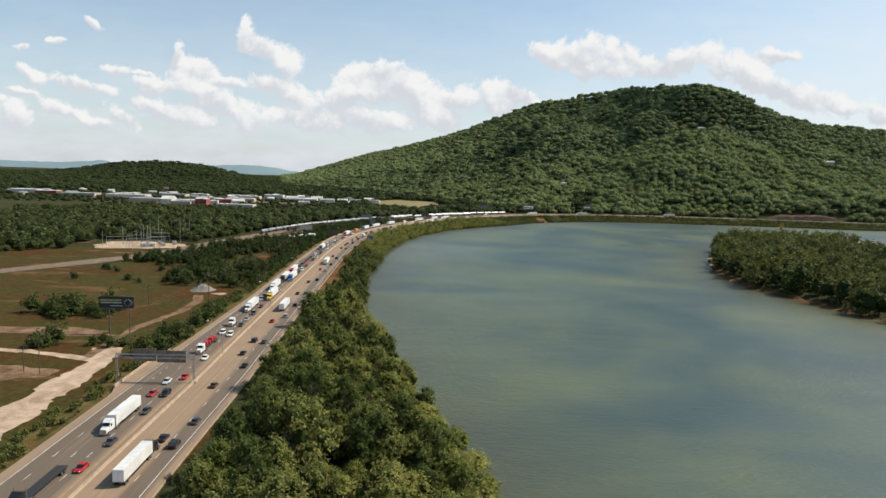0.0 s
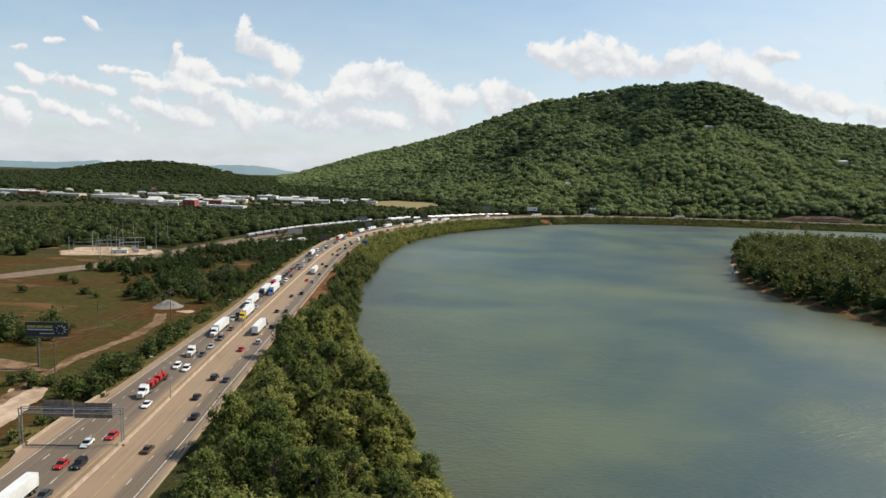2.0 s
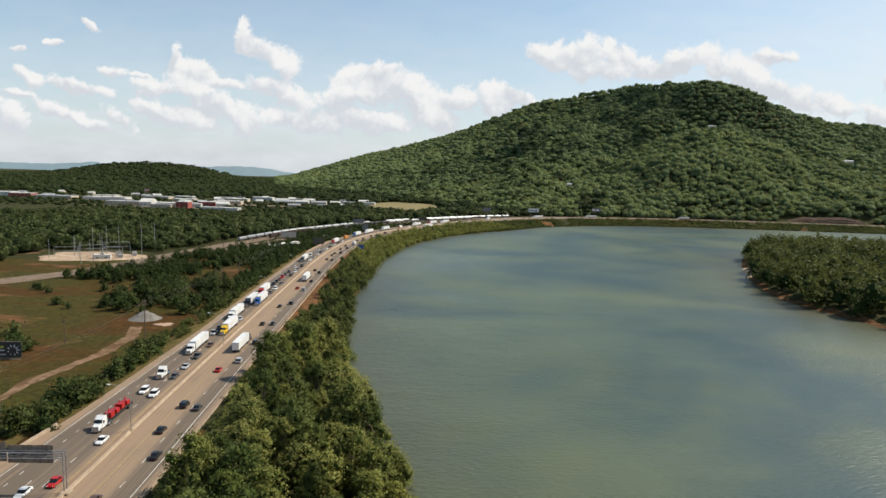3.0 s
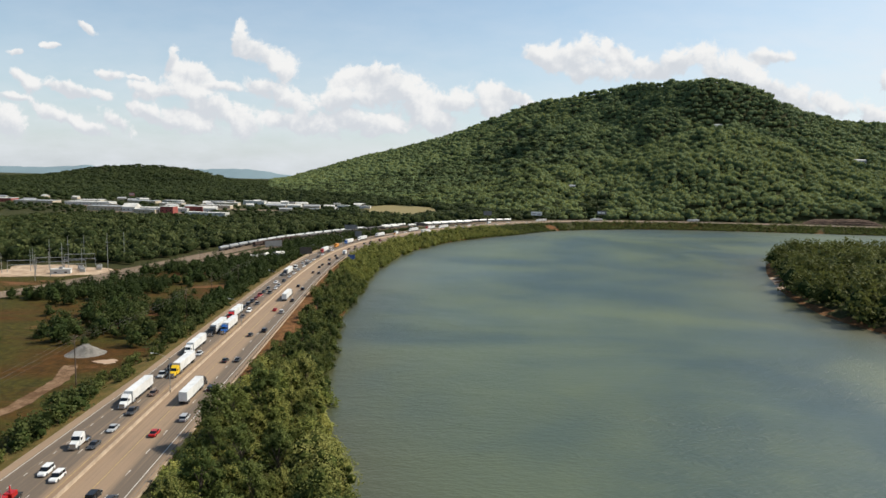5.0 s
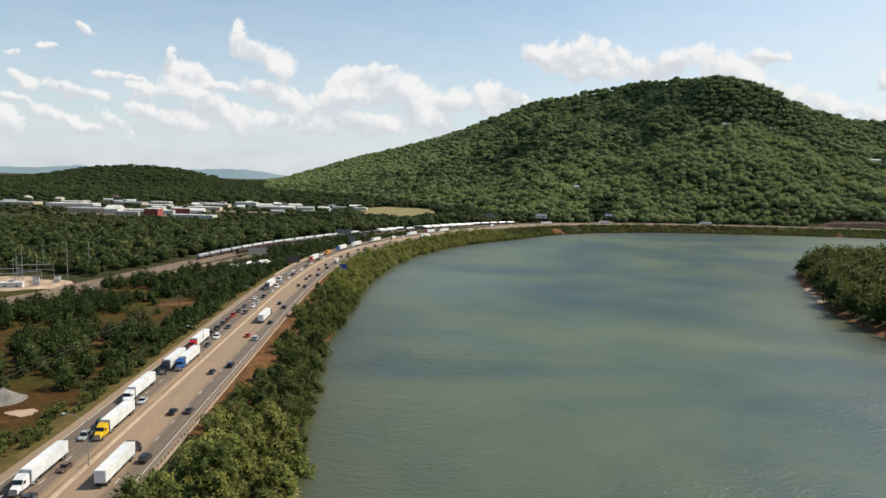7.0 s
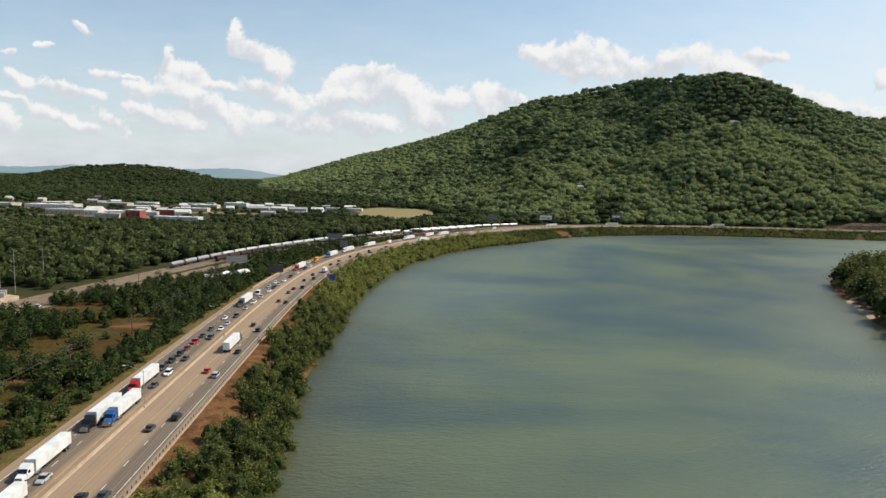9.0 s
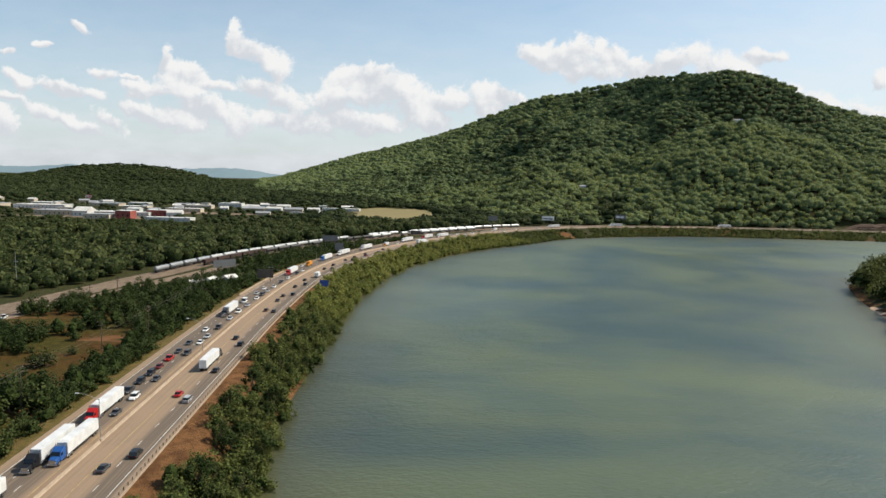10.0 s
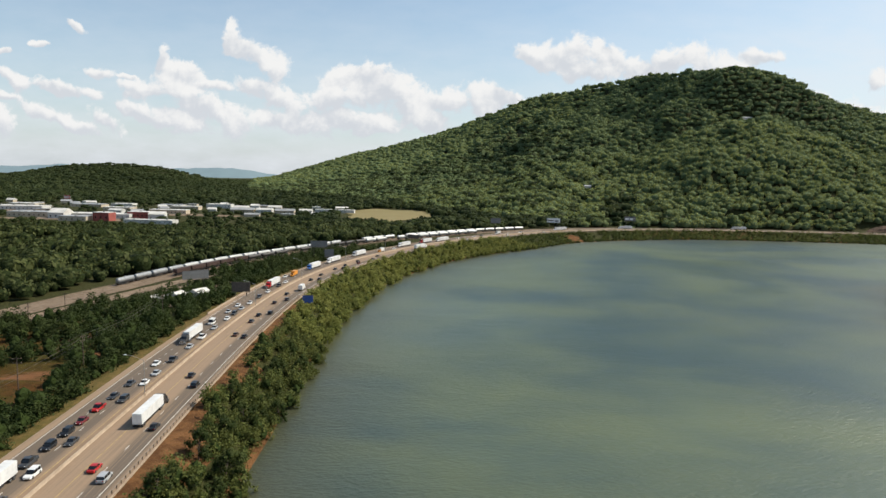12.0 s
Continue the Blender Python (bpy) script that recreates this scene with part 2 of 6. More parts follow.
def road_paint(n, at):
    # u across (metres from the median barrier, shifted by 30), v along
    uv = n.add("ShaderNodeUVMap", uv_map="along").outputs[0]
    xy = n.add("ShaderNodeSeparateXYZ")
    n.put(xy.inputs[0], uv)
    u = n.math("SUBTRACT", xy.outputs["X"], 30.0)
    grain = n.noise(at, 1.5, 6, 0.7)
    streak = n.noise(n.vec("MULTIPLY", uv, (1.6, 0.012, 0)), 1.0, 5, 0.6)
    blotch = n.noise(at, 0.07, 6, 0.65)
    slab = n.mix(grain, (0.222, 0.152, 0.098), (0.292, 0.208, 0.140))
    worn = n.mix(grain, (0.100, 0.077, 0.058), (0.142, 0.111, 0.084))
    west = n.math("MULTIPLY", n.step(u, -14.8, -13.8), n.math("SUBTRACT", 1.0, n.step(u, -5.0, -2.4)))
    east = n.math("MULTIPLY", n.step(u, 8.6, 11.0), n.math("SUBTRACT", 1.0, n.step(u, 14.6, 16.0)))
    lanes = n.math("ADD", west, east, clamp=True)
    wear = n.math("MULTIPLY", lanes, n.step(streak, 0.18, 0.52))
    colour = n.mix(wear, slab, worn)
    stain = n.step(n.math("ADD", n.math("MULTIPLY", streak, 0.7), n.math("MULTIPLY", blotch, 0.4)), 0.5, 0.78)
    # silt swept against the median
    silt = n.math("MULTIPLY", n.math("MULTIPLY", n.step(u, -2.6, -1.6), n.math("SUBTRACT", 1.0, n.step(u, -0.3, 0.6))), n.step(blotch, 0.3, 0.6))
    colour = n.mix(n.math("MULTIPLY", silt, 0.7), colour, (0.20, 0.13, 0.08))
    return n.mix(n.math("MULTIPLY", stain, 0.55), colour, (0.115, 0.090, 0.068))


M_ROAD = material("worn_concrete_road", road_paint, 0.85, lambda n, at: (n.noise(at, 6, 4), 0.01), spec=0.3)
M_LINE = plain("white_line_paint", (0.58, 0.55, 0.50), 0.7, 0, 0.35, 0.8)
M_YELLOW = plain("yellow_line_paint", (0.40, 0.28, 0.11), 0.7, 0, 0.5, 0.8)
M_CONCRETE = material("barrier_concrete", lambda n, at: n.mix(n.step(n.noise(at, 0.4, 7, 0.7), 0.3, 0.7), (0.27, 0.205, 0.145), (0.38, 0.30, 0.22)), 0.9)
M_STEEL = plain("galvanised_steel", (0.42, 0.42, 0.41), 0.45, 0.7, 0.3, 1.5)
M_DARKSTEEL = plain("weathered_dark_steel", (0.115, 0.095, 0.080), 0.7, 0.2, 0.4, 1.0)
M_POLE = plain("creosoted_wood", (0.10, 0.07, 0.05), 0.9, 0, 0.4, 1.2)
M_BARK = material("bark", lambda n, at: n.mix(n.noise(n.vec("MULTIPLY", at, (1, 1, 0.2)), 6, 6), (0.07, 0.052, 0.036), (0.17, 0.13, 0.095)), 0.95)

M_LEAF = foliage("river_tree_leaves", (0.112, 0.144, 0.031), (0.205, 0.228, 0.048), (0.40, 0.375, 0.109), 0.42)
M_LEAF_DEEP = foliage("deep_green_tree_leaves", (0.048, 0.074, 0.020), (0.086, 0.114, 0.029), (0.178, 0.195, 0.056), 0.36, 0.25)
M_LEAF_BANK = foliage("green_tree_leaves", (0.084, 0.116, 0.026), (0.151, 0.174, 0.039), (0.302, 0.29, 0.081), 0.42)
M_LEAF_OLIVE = foliage("olive_tree_leaves", (0.096, 0.116, 0.029), (0.180, 0.192, 0.048), (0.33, 0.315, 0.099), 0.42)
# Shaded copy of the leaves: cloud shadow is put into this green.
M_LEAF_SHADED = foliage("shaded_tree_leaves", (0.026, 0.042, 0.012), (0.048, 0.068, 0.018), (0.097, 0.112, 0.033), 0.32, 0.25)
M_LEAF_MID = foliage("bank_bush_leaves", (0.045, 0.066, 0.016), (0.076, 0.100, 0.022), (0.162, 0.17, 0.049), 0.35)
M_LEAF_ISLE = foliage("island_tree_leaves", (0.035, 0.051, 0.013), (0.063, 0.081, 0.020), (0.126, 0.133, 0.038), 0.35, 0.25)
# Darker leaves: the cloud shadow on valley and hill is put into the colour.
M_VALLEY_SHADED = foliage("shaded_valley_leaves", (0.022, 0.034, 0.014), (0.041, 0.056, 0.021), (0.100, 0.112, 0.036), 0.3, 0.15)
# Bluer than the near leaves: air haze on the mountain is put into the colour.
M_FOREST_HAZED = foliage("hazed_forest_leaves", (0.054, 0.084, 0.042), (0.138, 0.178, 0.066), (0.30, 0.315, 0.092), 0.36, 0.30)
# Core tones are dark: shade between leaf sprays is put into their colour.
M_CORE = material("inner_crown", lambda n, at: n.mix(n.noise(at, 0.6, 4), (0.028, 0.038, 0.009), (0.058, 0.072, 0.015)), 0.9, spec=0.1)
M_CORE_DARK = material("darker_shade_core", lambda n, at: n.mix(n.noise(at, 0.6, 4), (0.014, 0.024, 0.006), (0.032, 0.046, 0.010)), 0.9, spec=0.1)
M_DARKFORESTCORE = material("wood_shade_core", lambda n, at: n.mix(n.noise(at, 0.3, 5), (0.014, 0.022, 0.007), (0.032, 0.045, 0.012)), 0.9, lambda n, at: (n.noise(at, 0.5, 6, 0.7), 2.0), spec=0.1)
# Lightened core: haze over the far gaps is put into its colour.
M_FORESTCORE_HAZED = material("hazed_forest_core", lambda n, at: n.mix(n.noise(at, 0.08, 5), (0.064, 0.094, 0.048), (0.130, 0.164, 0.068)), 0.9, lambda n, at: (n.noise(at, 0.5, 6, 0.7), 2.0), spec=0.1)


def water_paint(n, at):
    # noise patches put cloud shade and reflections into the colour; silt browns the shores
    cloudy = n.noise(n.vec("MULTIPLY", at, (1.0, 1.15, 1.0)), 0.0048, 4, 0.5, 0.8)
    fine = n.noise(n.vec("MULTIPLY", at, (1.0, 1.3, 1.0)), 0.018, 4, 0.55, 0.5)
    both = n.math("ADD", n.math("MULTIPLY", cloudy, 0.75), n.math("MULTIPLY", fine, 0.25))
    body = n.mix(n.step(both, 0.36, 0.62), (0.026, 0.049, 0.046), (0.090, 0.110, 0.053))
    silt = n.add("ShaderNodeAttribute", attribute_name="silt").outputs["Fac"]
    return n.mix(n.math("MULTIPLY", silt, n.math("ADD", 0.45, fine), clamp=True), body, (0.052, 0.048, 0.020))


def water_rough(n, at):
    return n.math("ADD", 0.24, n.math("MULTIPLY", n.noise(n.vec("MULTIPLY", at, (1.0, 1.2, 1.0)), 0.007, 5, 0.55, 0.6), 0.26))


def water_bump(n, at):
    ripple = n.noise(n.vec("MULTIPLY", at, (0.6, 1.0, 1.0)), 0.8, 4, 0.6)
    swell = n.noise(n.vec("MULTIPLY", at, (0.5, 1.0, 1.0)), 0.12, 3, 0.5)
    calm = n.step(n.noise(n.vec("MULTIPLY", at, (1.0, 1.2, 1.0)), 0.007, 3, 0.5, 0.6), 0.3, 0.7)
    return n.math("MULTIPLY", n.math("ADD", ripple, n.math("MULTIPLY", swell, 0.8)), n.math("ADD", 0.35, n.math("MULTIPLY", calm, 0.65))), 0.5


M_WATER = material("murky_river_water", water_paint, water_rough, water_bump, 0, 0, 0.5)

# ---- helpers for meshes ----
def array_mesh(name, verts, faces, mats=(), smooth=False):
    """A mesh from arrays: verts (N, 3), faces (M, 3 or 4)."""
    verts, faces = np.asarray(verts, np.float32), np.asarray(faces, np.int32)
    me = bpy.data.meshes.new(name)
    m, k = faces.shape
    me.vertices.add(len(verts))
    me.vertices.foreach_set("co", verts.ravel())
    me.loops.add(m * k)
    me.loops.foreach_set("vertex_index", faces.ravel())
    me.polygons.add(m)
    me.polygons.foreach_set("loop_start", np.arange(0, m * k, k, dtype=np.int32))
    me.polygons.foreach_set("use_smooth", np.full(m, smooth))
    me.update(calc_edges=True)
    for mat in mats:
        me.materials.append(mat)
    return me


def part(name, bm, mat, parent=None, label=""):
    """Links a bmesh as one mesh object under a thing or a part."""
    me = bpy.data.meshes.new(name)
    bm.to_mesh(me)
    bm.free()
    me.materials.append(mat)
    ob = new(name, me)
    ob.parent = parent
    return tagged(ob, label)


def bm_box(bm, x0, y0, z0, x1, y1, z1, bevel=0.0):
    made = bmesh.ops.create_cube(bm, size=1.0)["verts"]
    bmesh.ops.scale(bm, vec=(x1 - x0, y1 - y0, z1 - z0), verts=made)
    bmesh.ops.translate(bm, vec=((x0 + x1) / 2, (y0 + y1) / 2, (z0 + z1) / 2), verts=made)
    if bevel:
        edges = list({e for v in made for e in v.link_edges})
        bmesh.ops.bevel(bm, geom=edges, offset=bevel, segments=2, affect="EDGES")
    return bm


def bm_rod(bm, a, b, r0, r1=None, sides=8):
    a, b = Vector(a), Vector(b)
    made = bmesh.ops.create_cone(bm, cap_ends=True, segments=sides, radius1=r0, radius2=r0 if r1 is None else r1, depth=(b - a).length)["verts"]
    turn = (b - a).to_track_quat("Z", "Y").to_matrix().to_4x4()
    bmesh.ops.transform(bm, matrix=Matrix.Translation((a + b) / 2) @ turn, verts=made)
    return bm


def bm_loft(bm, rings, cap=True):
    """Skins rings of equally many points."""
    loops = [[bm.verts.new(p) for p in ring] for ring in rings]
    k = len(loops[0])
    for a, b in zip(loops, loops[1:]):
        for i in range(k):
            bm.faces.new((a[i], a[(i + 1) % k], b[(i + 1) % k], b[i]))
    if cap:
        bm.faces.new(loops[0][::-1])
        bm.faces.new(loops[-1])
    bmesh.ops.recalc_face_normals(bm, faces=bm.faces[:])
    return bm


def spline(points, gap):
    """A smooth line through the points, resampled every gap metres."""
    p = np.array(points, float)
    p = np.vstack([2 * p[0] - p[1], p, 2 * p[-1] - p[-2]])
    out = []
    for a, b, c, d in zip(p, p[1:], p[2:], p[3:]):
        t = np.linspace(0, 1, 24, endpoint=False)[:, None]
        out.append(0.5 * (2 * b + (c - a) * t + (2 * a - 5 * b + 4 * c - d) * t**2 + (3 * b - a - 3 * c + d) * t**3))
    out = np.vstack(out + [p[-2:-1]])
    s = np.r_[0, np.cumsum(np.linalg.norm(np.diff(out, axis=0), axis=1))]
    t = np.arange(0, s[-1], gap)
    return np.stack([np.interp(t, s, out[:, i]) for i in range(out.shape[1])], 1)


def side_of(line, x, y):
    """Signed distance to a line (positive: to the right of its way) and the number of the nearest piece."""
    x, y = np.ravel(x), np.ravel(y)
    best, sign, near = np.full(x.shape, 1e18), np.ones(x.shape), np.zeros(x.shape, int)
    for i, (a, b) in enumerate(zip(line[:-1], line[1:])):
        d = b - a
        t = np.clip(((x - a[0]) * d[0] + (y - a[1]) * d[1]) / (d @ d), 0, 1)
        px, py = x - a[0] - t * d[0], y - a[1] - t * d[1]
        far = px * px + py * py
        m = far < best
        best[m], near[m] = far[m], i
        sign[m] = np.where(d[0] * py[m] - d[1] * px[m] > 0, -1, 1)
    return np.sqrt(best) * sign, near


def smooth(t):
    t = np.clip(t, 0, 1)
    return t * t * (3 - 2 * t)


def rough_field(x, y, size, seed, octaves=4):
    """Cheap rolling noise for terrain, about -1 to 1."""
    rng, out, amp = np.random.default_rng(seed), 0, 1.0
    for _ in range(octaves):
        for _ in range(4):
            a, ph = rng.uniform(0, 2 * np.pi, 2)
            out = out + amp * np.sin((x * np.cos(a) + y * np.sin(a)) * 2 * np.pi / size + ph + 1.3 * np.sin((x * np.sin(a) - y * np.cos(a)) * 4 / size))
        amp, size = amp * 0.5, size * 0.47
    return out / 5


# ---- the lie of the land ----
WATER_Z = -9.5
# the median barrier of the motorway
ROAD = spline([(-55, -160), (-65, -40), (-70, 50), (-74.8, 125), (-79, 200), (-82, 240), (-87.6, 320), (-93.5, 410), (-99, 496), (-102.5, 560),
               (-104, 625), (-103, 675), (-98, 730), (-86, 790), (-67, 848), (-42, 905), (-12, 960), (20, 1007), (55, 1052), (92, 1092),
               (130, 1125), (170, 1150), (215, 1172), (270, 1190), (330, 1204), (400, 1212), (500, 1212), (610, 1207), (760, 1200), (1000, 1185),
               (1500, 1100)], 4.0)
SHORE = spline([(70, -300), (38, 0), (28, 70), (21, 130), (13, 170), (2, 200), (-12, 240), (-24, 275), (-34, 310), (-43, 350), (-50, 400),
                (-56, 453), (-58, 500), (-60, 560), (-60, 629), (-56, 687), (-50, 735), (-40, 782), (-27, 822), (-3, 880), (30, 933),
                (62, 973), (96, 1013), (140, 1068), (176, 1096), (217, 1119), (300, 1150), (374, 1158), (450, 1160), (522, 1156), (571, 1152),
                (700, 1145), (850, 1138), (1000, 1125), (1500, 1030)], 6.0)
ISLAND = spline([(1500, 600), (950, 780), (640, 840), (480, 830), (370, 805), (318, 770), (284, 705), (265, 655), (246, 600), (235, 550),
                 (231, 510), (237, 478), (245, 448), (254, 415), (268, 378), (290, 330), (335, 260), (410, 150), (500, 0), (560, -300)], 6.0)[::-1]
RAIL = spline([(-380, 240), (-310, 370), (-262, 450), (-240, 500), (-226, 560), (-212, 620), (-200, 675), (-187, 735), (-170, 790), (-148, 840),
               (-121, 895), (-84, 960), (-40, 1015), (20, 1080), (80, 1130), (150, 1175), (230, 1208), (320, 1232), (420, 1245), (560, 1242), (760, 1228)], 4.0)
# skyline shaped to fit the camera's view, round its starting point: bearing in degrees, distance of foot and crest,
# height of crest
RIDGE = spline([
    (-90, 2500, 3600, 10), (-50, 2600, 3900, 5), (-35, 2900, 4030, -4), (-31.5, 2700, 3753, 6), (-27.7, 2500, 3388, 48), (-23.7, 2400, 3165, 63),
    (-20.3, 2400, 3090, 43), (-18.1, 2450, 3154, 13), (-15.8, 2500, 3532, 0), (-13.7, 2300, 4200, 2), (-8.3, 1950, 4300, 128), (-1.5, 1620, 4050, 254),
    (2.8, 1400, 3800, 348), (5.7, 1310, 3444, 393), (9.0, 1285, 3015, 387), (13.1, 1275, 2544, 371), (16.2, 1275, 2248, 347), (20.0, 1280, 2114, 320), (21.4, 1285, 2104, 310), (23.8, 1300, 2082, 264), (27.8, 1330, 2125, 217), (29.9, 1350, 2160, 214), (32.3, 1380, 2223, 206), (40, 1480, 2412, 186),
    (90, 1900, 3000, 140)], 6.0)


def land(x, y):
    """Height of the ground."""
    shape = np.shape(x)
    x, y = np.ravel(np.asarray(x, float)), np.ravel(np.asarray(y, float))
    road, _ = side_of(ROAD, x, y)
    shore, _ = side_of(SHORE, x, y)
    isle, _ = side_of(ISLAND, x, y)
    off = np.maximum(np.abs(road) - 18.5, 0)
    field = -1.6 + 1.0 * rough_field(x, y, 260, 3) * smooth((off - 30) / 120)
    z = -0.35 + (field + 0.35) * smooth(off / 9)
    # the bank falls to the river
    bank = WATER_Z - 0.3 + (9.2 - 1.2 * smooth(off / 25)) * smooth(-shore / np.maximum(-shore + off, 0.1) * 1.12)
    z = np.where((road > 0) & (shore <= 0), np.minimum(z, bank), z)
    # hills
    az, r = np.degrees(np.arctan2(x - 7.7, y + 14.5)), np.hypot(x - 7.7, y + 14.5)
    foot, crest, high = (np.interp(az, RIDGE[:, 0], RIDGE[:, i]) for i in (1, 2, 3))
    u = (r - foot) / (crest - foot)
    up = np.where(u < 1, 0.82 * u + 0.18 * u**3, 1 - 0.55 * (u - 1) - 0.25 * (u - 1) ** 2)
    # a steep, rocky brow below the summit
    brow = np.where(u < 0.68, 0.88 * u, 0.598 + 0.402 * smooth((u - 0.68) / 0.27))
    steep = smooth((az - 15) / 4) * smooth((27 - az) / 4)
    up = np.where(u < 1, up + (brow - up) * steep, up)
    hill = np.clip(up, -0.02, 1) * (high + 6) + np.clip(u, 0, 1) * (1.05 - np.clip(u, 0, 1)) * high * (0.30 * rough_field(x, y, 520, 8) + 0.24 * rough_field(x * 1.7, y * 0.5, 260, 14))
    back = smooth((-road - 24) / 45)
    z = np.where((u > 0) & (road < -20), z * np.clip(1 - u * 12, 0, 1) + np.maximum(hill, z * 0) * back, z)
    wet = shore > 0
    bed = np.maximum(WATER_Z - 4, WATER_Z - 0.25 - shore * 0.25)
    z = np.where(wet, bed, z)
    isle_z = np.where(isle > 0, WATER_Z - 0.1 + 3.6 * smooth(isle / 14) + 0.6 * rough_field(x, y, 90, 5) * smooth(isle / 20), WATER_Z - 0.25 + isle * 0.25)
    return np.where(wet, np.maximum(z, isle_z), z).reshape(shape)


# buildings of the town: x, y, width, depth, height, turn, look, gabled
TOWN = [
    (-655, 1300, 78, 30, 6, 4, "white", 0), (-560, 1182, 58, 26, 7, 2, "grey", 0), (-512, 1160, 20, 24, 8, 2, "white", 1), (-470, 1182, 84, 26, 6, 3, "white", 0), (-438, 1128, 20, 18, 11, 0, "brick", 0),
    (-470, 1120, 34, 16, 6, 0, "grey", 0), (-420, 1190, 30, 18, 9, -4, "brick", 0), (-372, 1112, 62, 16, 4.5, -3, "white", 0), (-388, 1168, 20, 16, 8, 10, "white", 1), (-421, 1285, 55, 16, 6, 0, "beige", 0),
    (-438, 1392, 46, 20, 6, 2, "beige", 0), (-400, 1447, 42, 20, 7, 0, "white", 0), (-330, 1346, 36, 14, 5, 5, "grey", 1), (-296, 1350, 26, 12, 5, -4, "white", 1), (-262, 1345, 30, 13, 5, 3, "grey", 1), (-232, 1360, 20, 12, 5, 3, "white", 1),
    (-192, 1402, 66, 12, 5, -3, "white", 0),
]
TOWN_FAR = [
    (-760, 1310, 70, 30, 6, 4, "grey", 0), (-840, 1335, 42, 26, 7, 6, "brick", 0), (-905, 1360, 60, 30, 7, 3, "white", 0), (-700, 1385, 44, 26, 5, 0, "beige", 0), (-600, 1395, 50, 26, 5, 0, "grey", 0),
    (-520, 1330, 40, 18, 5, 5, "beige", 0), (-560, 1430, 36, 20, 5, 2, "white", 0), (-480, 1440, 40, 20, 5, 2, "grey", 0), (-350, 1405, 24, 14, 5, 0, "white", 1), (-300, 1430, 22, 14, 5, 4, "beige", 1),
]
town_rng = random.Random(5)
for _ in range(44):
    # small houses and shops scattered between the larger ones
    tx, ty = town_rng.uniform(-900, -190), town_rng.uniform(1250, 1500)
    if all(abs(tx - b[0]) > b[2] / 2 + 12 or abs(ty - b[1]) > b[3] / 2 + 10 for b in TOWN + TOWN_FAR):
        TOWN_FAR.append((tx, ty, town_rng.uniform(11, 22), town_rng.uniform(9, 13), town_rng.uniform(3.4, 5.0), town_rng.uniform(-25, 25), town_rng.choice(("white", "grey", "grey", "beige", "brick")), town_rng.choice((1, 1, 0))))

def graded(stops):
    """Coordinates whose spacing changes from stop to stop: (value, gap)."""
    out = [stops[0][0]]
    while out[-1] < stops[-1][0]:
        gap = np.interp(out[-1], [s[0] for s in stops], [s[1] for s in stops])
        out.append(out[-1] + gap)
    return np.array(out)


def build_ground():
    gx = graded([(-4600, 160), (-1200, 45), (-450, 9), (-260, 5), (60, 4.5), (330, 6), (700, 18), (1500, 32), (4200, 150)])
    gy = graded([(-420, 60), (20, 9), (100, 5), (800, 5), (1240, 6.5), (1500, 14), (2000, 24), (4690, 130)])
    x, y = np.meshgrid(gx, gy)
    verts = np.stack([x.ravel(), y.ravel(), land(x, y).ravel()], 1)
    nx, ny = len(gx), len(gy)
    i = (np.arange(ny - 1)[:, None] * nx + np.arange(nx - 1)).ravel()
    quads = np.stack([i, i + 1, i + nx + 1, i + nx], 1)
    me = array_mesh("ground", verts, quads, (M_GROUND, M_WOODFLOOR, M_BANK, M_SAND), True)
    mid = verts[quads].mean(1)
    road, _ = side_of(ROAD, mid[:, 0], mid[:, 1])
    shore, _ = side_of(SHORE, mid[:, 0], mid[:, 1])
    isle, _ = side_of(ISLAND, mid[:, 0], mid[:, 1])
    az, r = np.degrees(np.arctan2(mid[:, 0] - 7.7, mid[:, 1] + 14.5)), np.hypot(mid[:, 0] - 7.7, mid[:, 1] + 14.5)
    foot = np.interp(az, RIDGE[:, 0], RIDGE[:, 1])
    kind = np.zeros(len(quads), np.int32)
    kind[(road < 0) & (r > 640)] = 1
    kind[(r > foot)] = 1
    rail, _ = side_of(RAIL, mid[:, 0], mid[:, 1])
    kind[(road < -24) & (rail > 0) & (mid[:, 1] > 372) & ((mid[:, 0] > -195) | (mid[:, 1] > 450)) & (rough_field(mid[:, 0], mid[:, 1], 120, 21) + 0.5 * rough_field(mid[:, 0], mid[:, 1], 41, 22) > -0.2)] = 1
    kind[(road < -30) & (rail > 9) & (mid[:, 1] > 372) & (mid[:, 1] < 582)] = 0
    kind[(road > 17) & (shore < 0) & (mid[:, 1] < 1150)] = 1
    kind[(road > 15) & (road < 26 + 3 * np.sin(mid[:, 1] / 9.0) + 2.5 * (np.abs(mid[:, 1] - 415) < 45)) & (shore < -3) & (mid[:, 1] > 340) & (mid[:, 1] < 640)] = 2
    kind[(road > 18) & (shore < 3) & (np.hypot(mid[:, 0] - 150, mid[:, 1] - 1092) < 12)] = 2
    kind[(np.abs(shore) < 5)] = 2
    kind[(isle > 0)] = 1
    kind[(isle > -9) & (isle < 7)] = 2
    kind[(isle > -7) & (isle < 5) & (mid[:, 1] > 610) & (mid[:, 1] < 672) & (mid[:, 0] < 320)] = 3
    me.polygons.foreach_set("material_index", kind)
    tagged(new("ground", me), "brown field grass, bare soil and wooded valley floor", "ground", kind="structure")


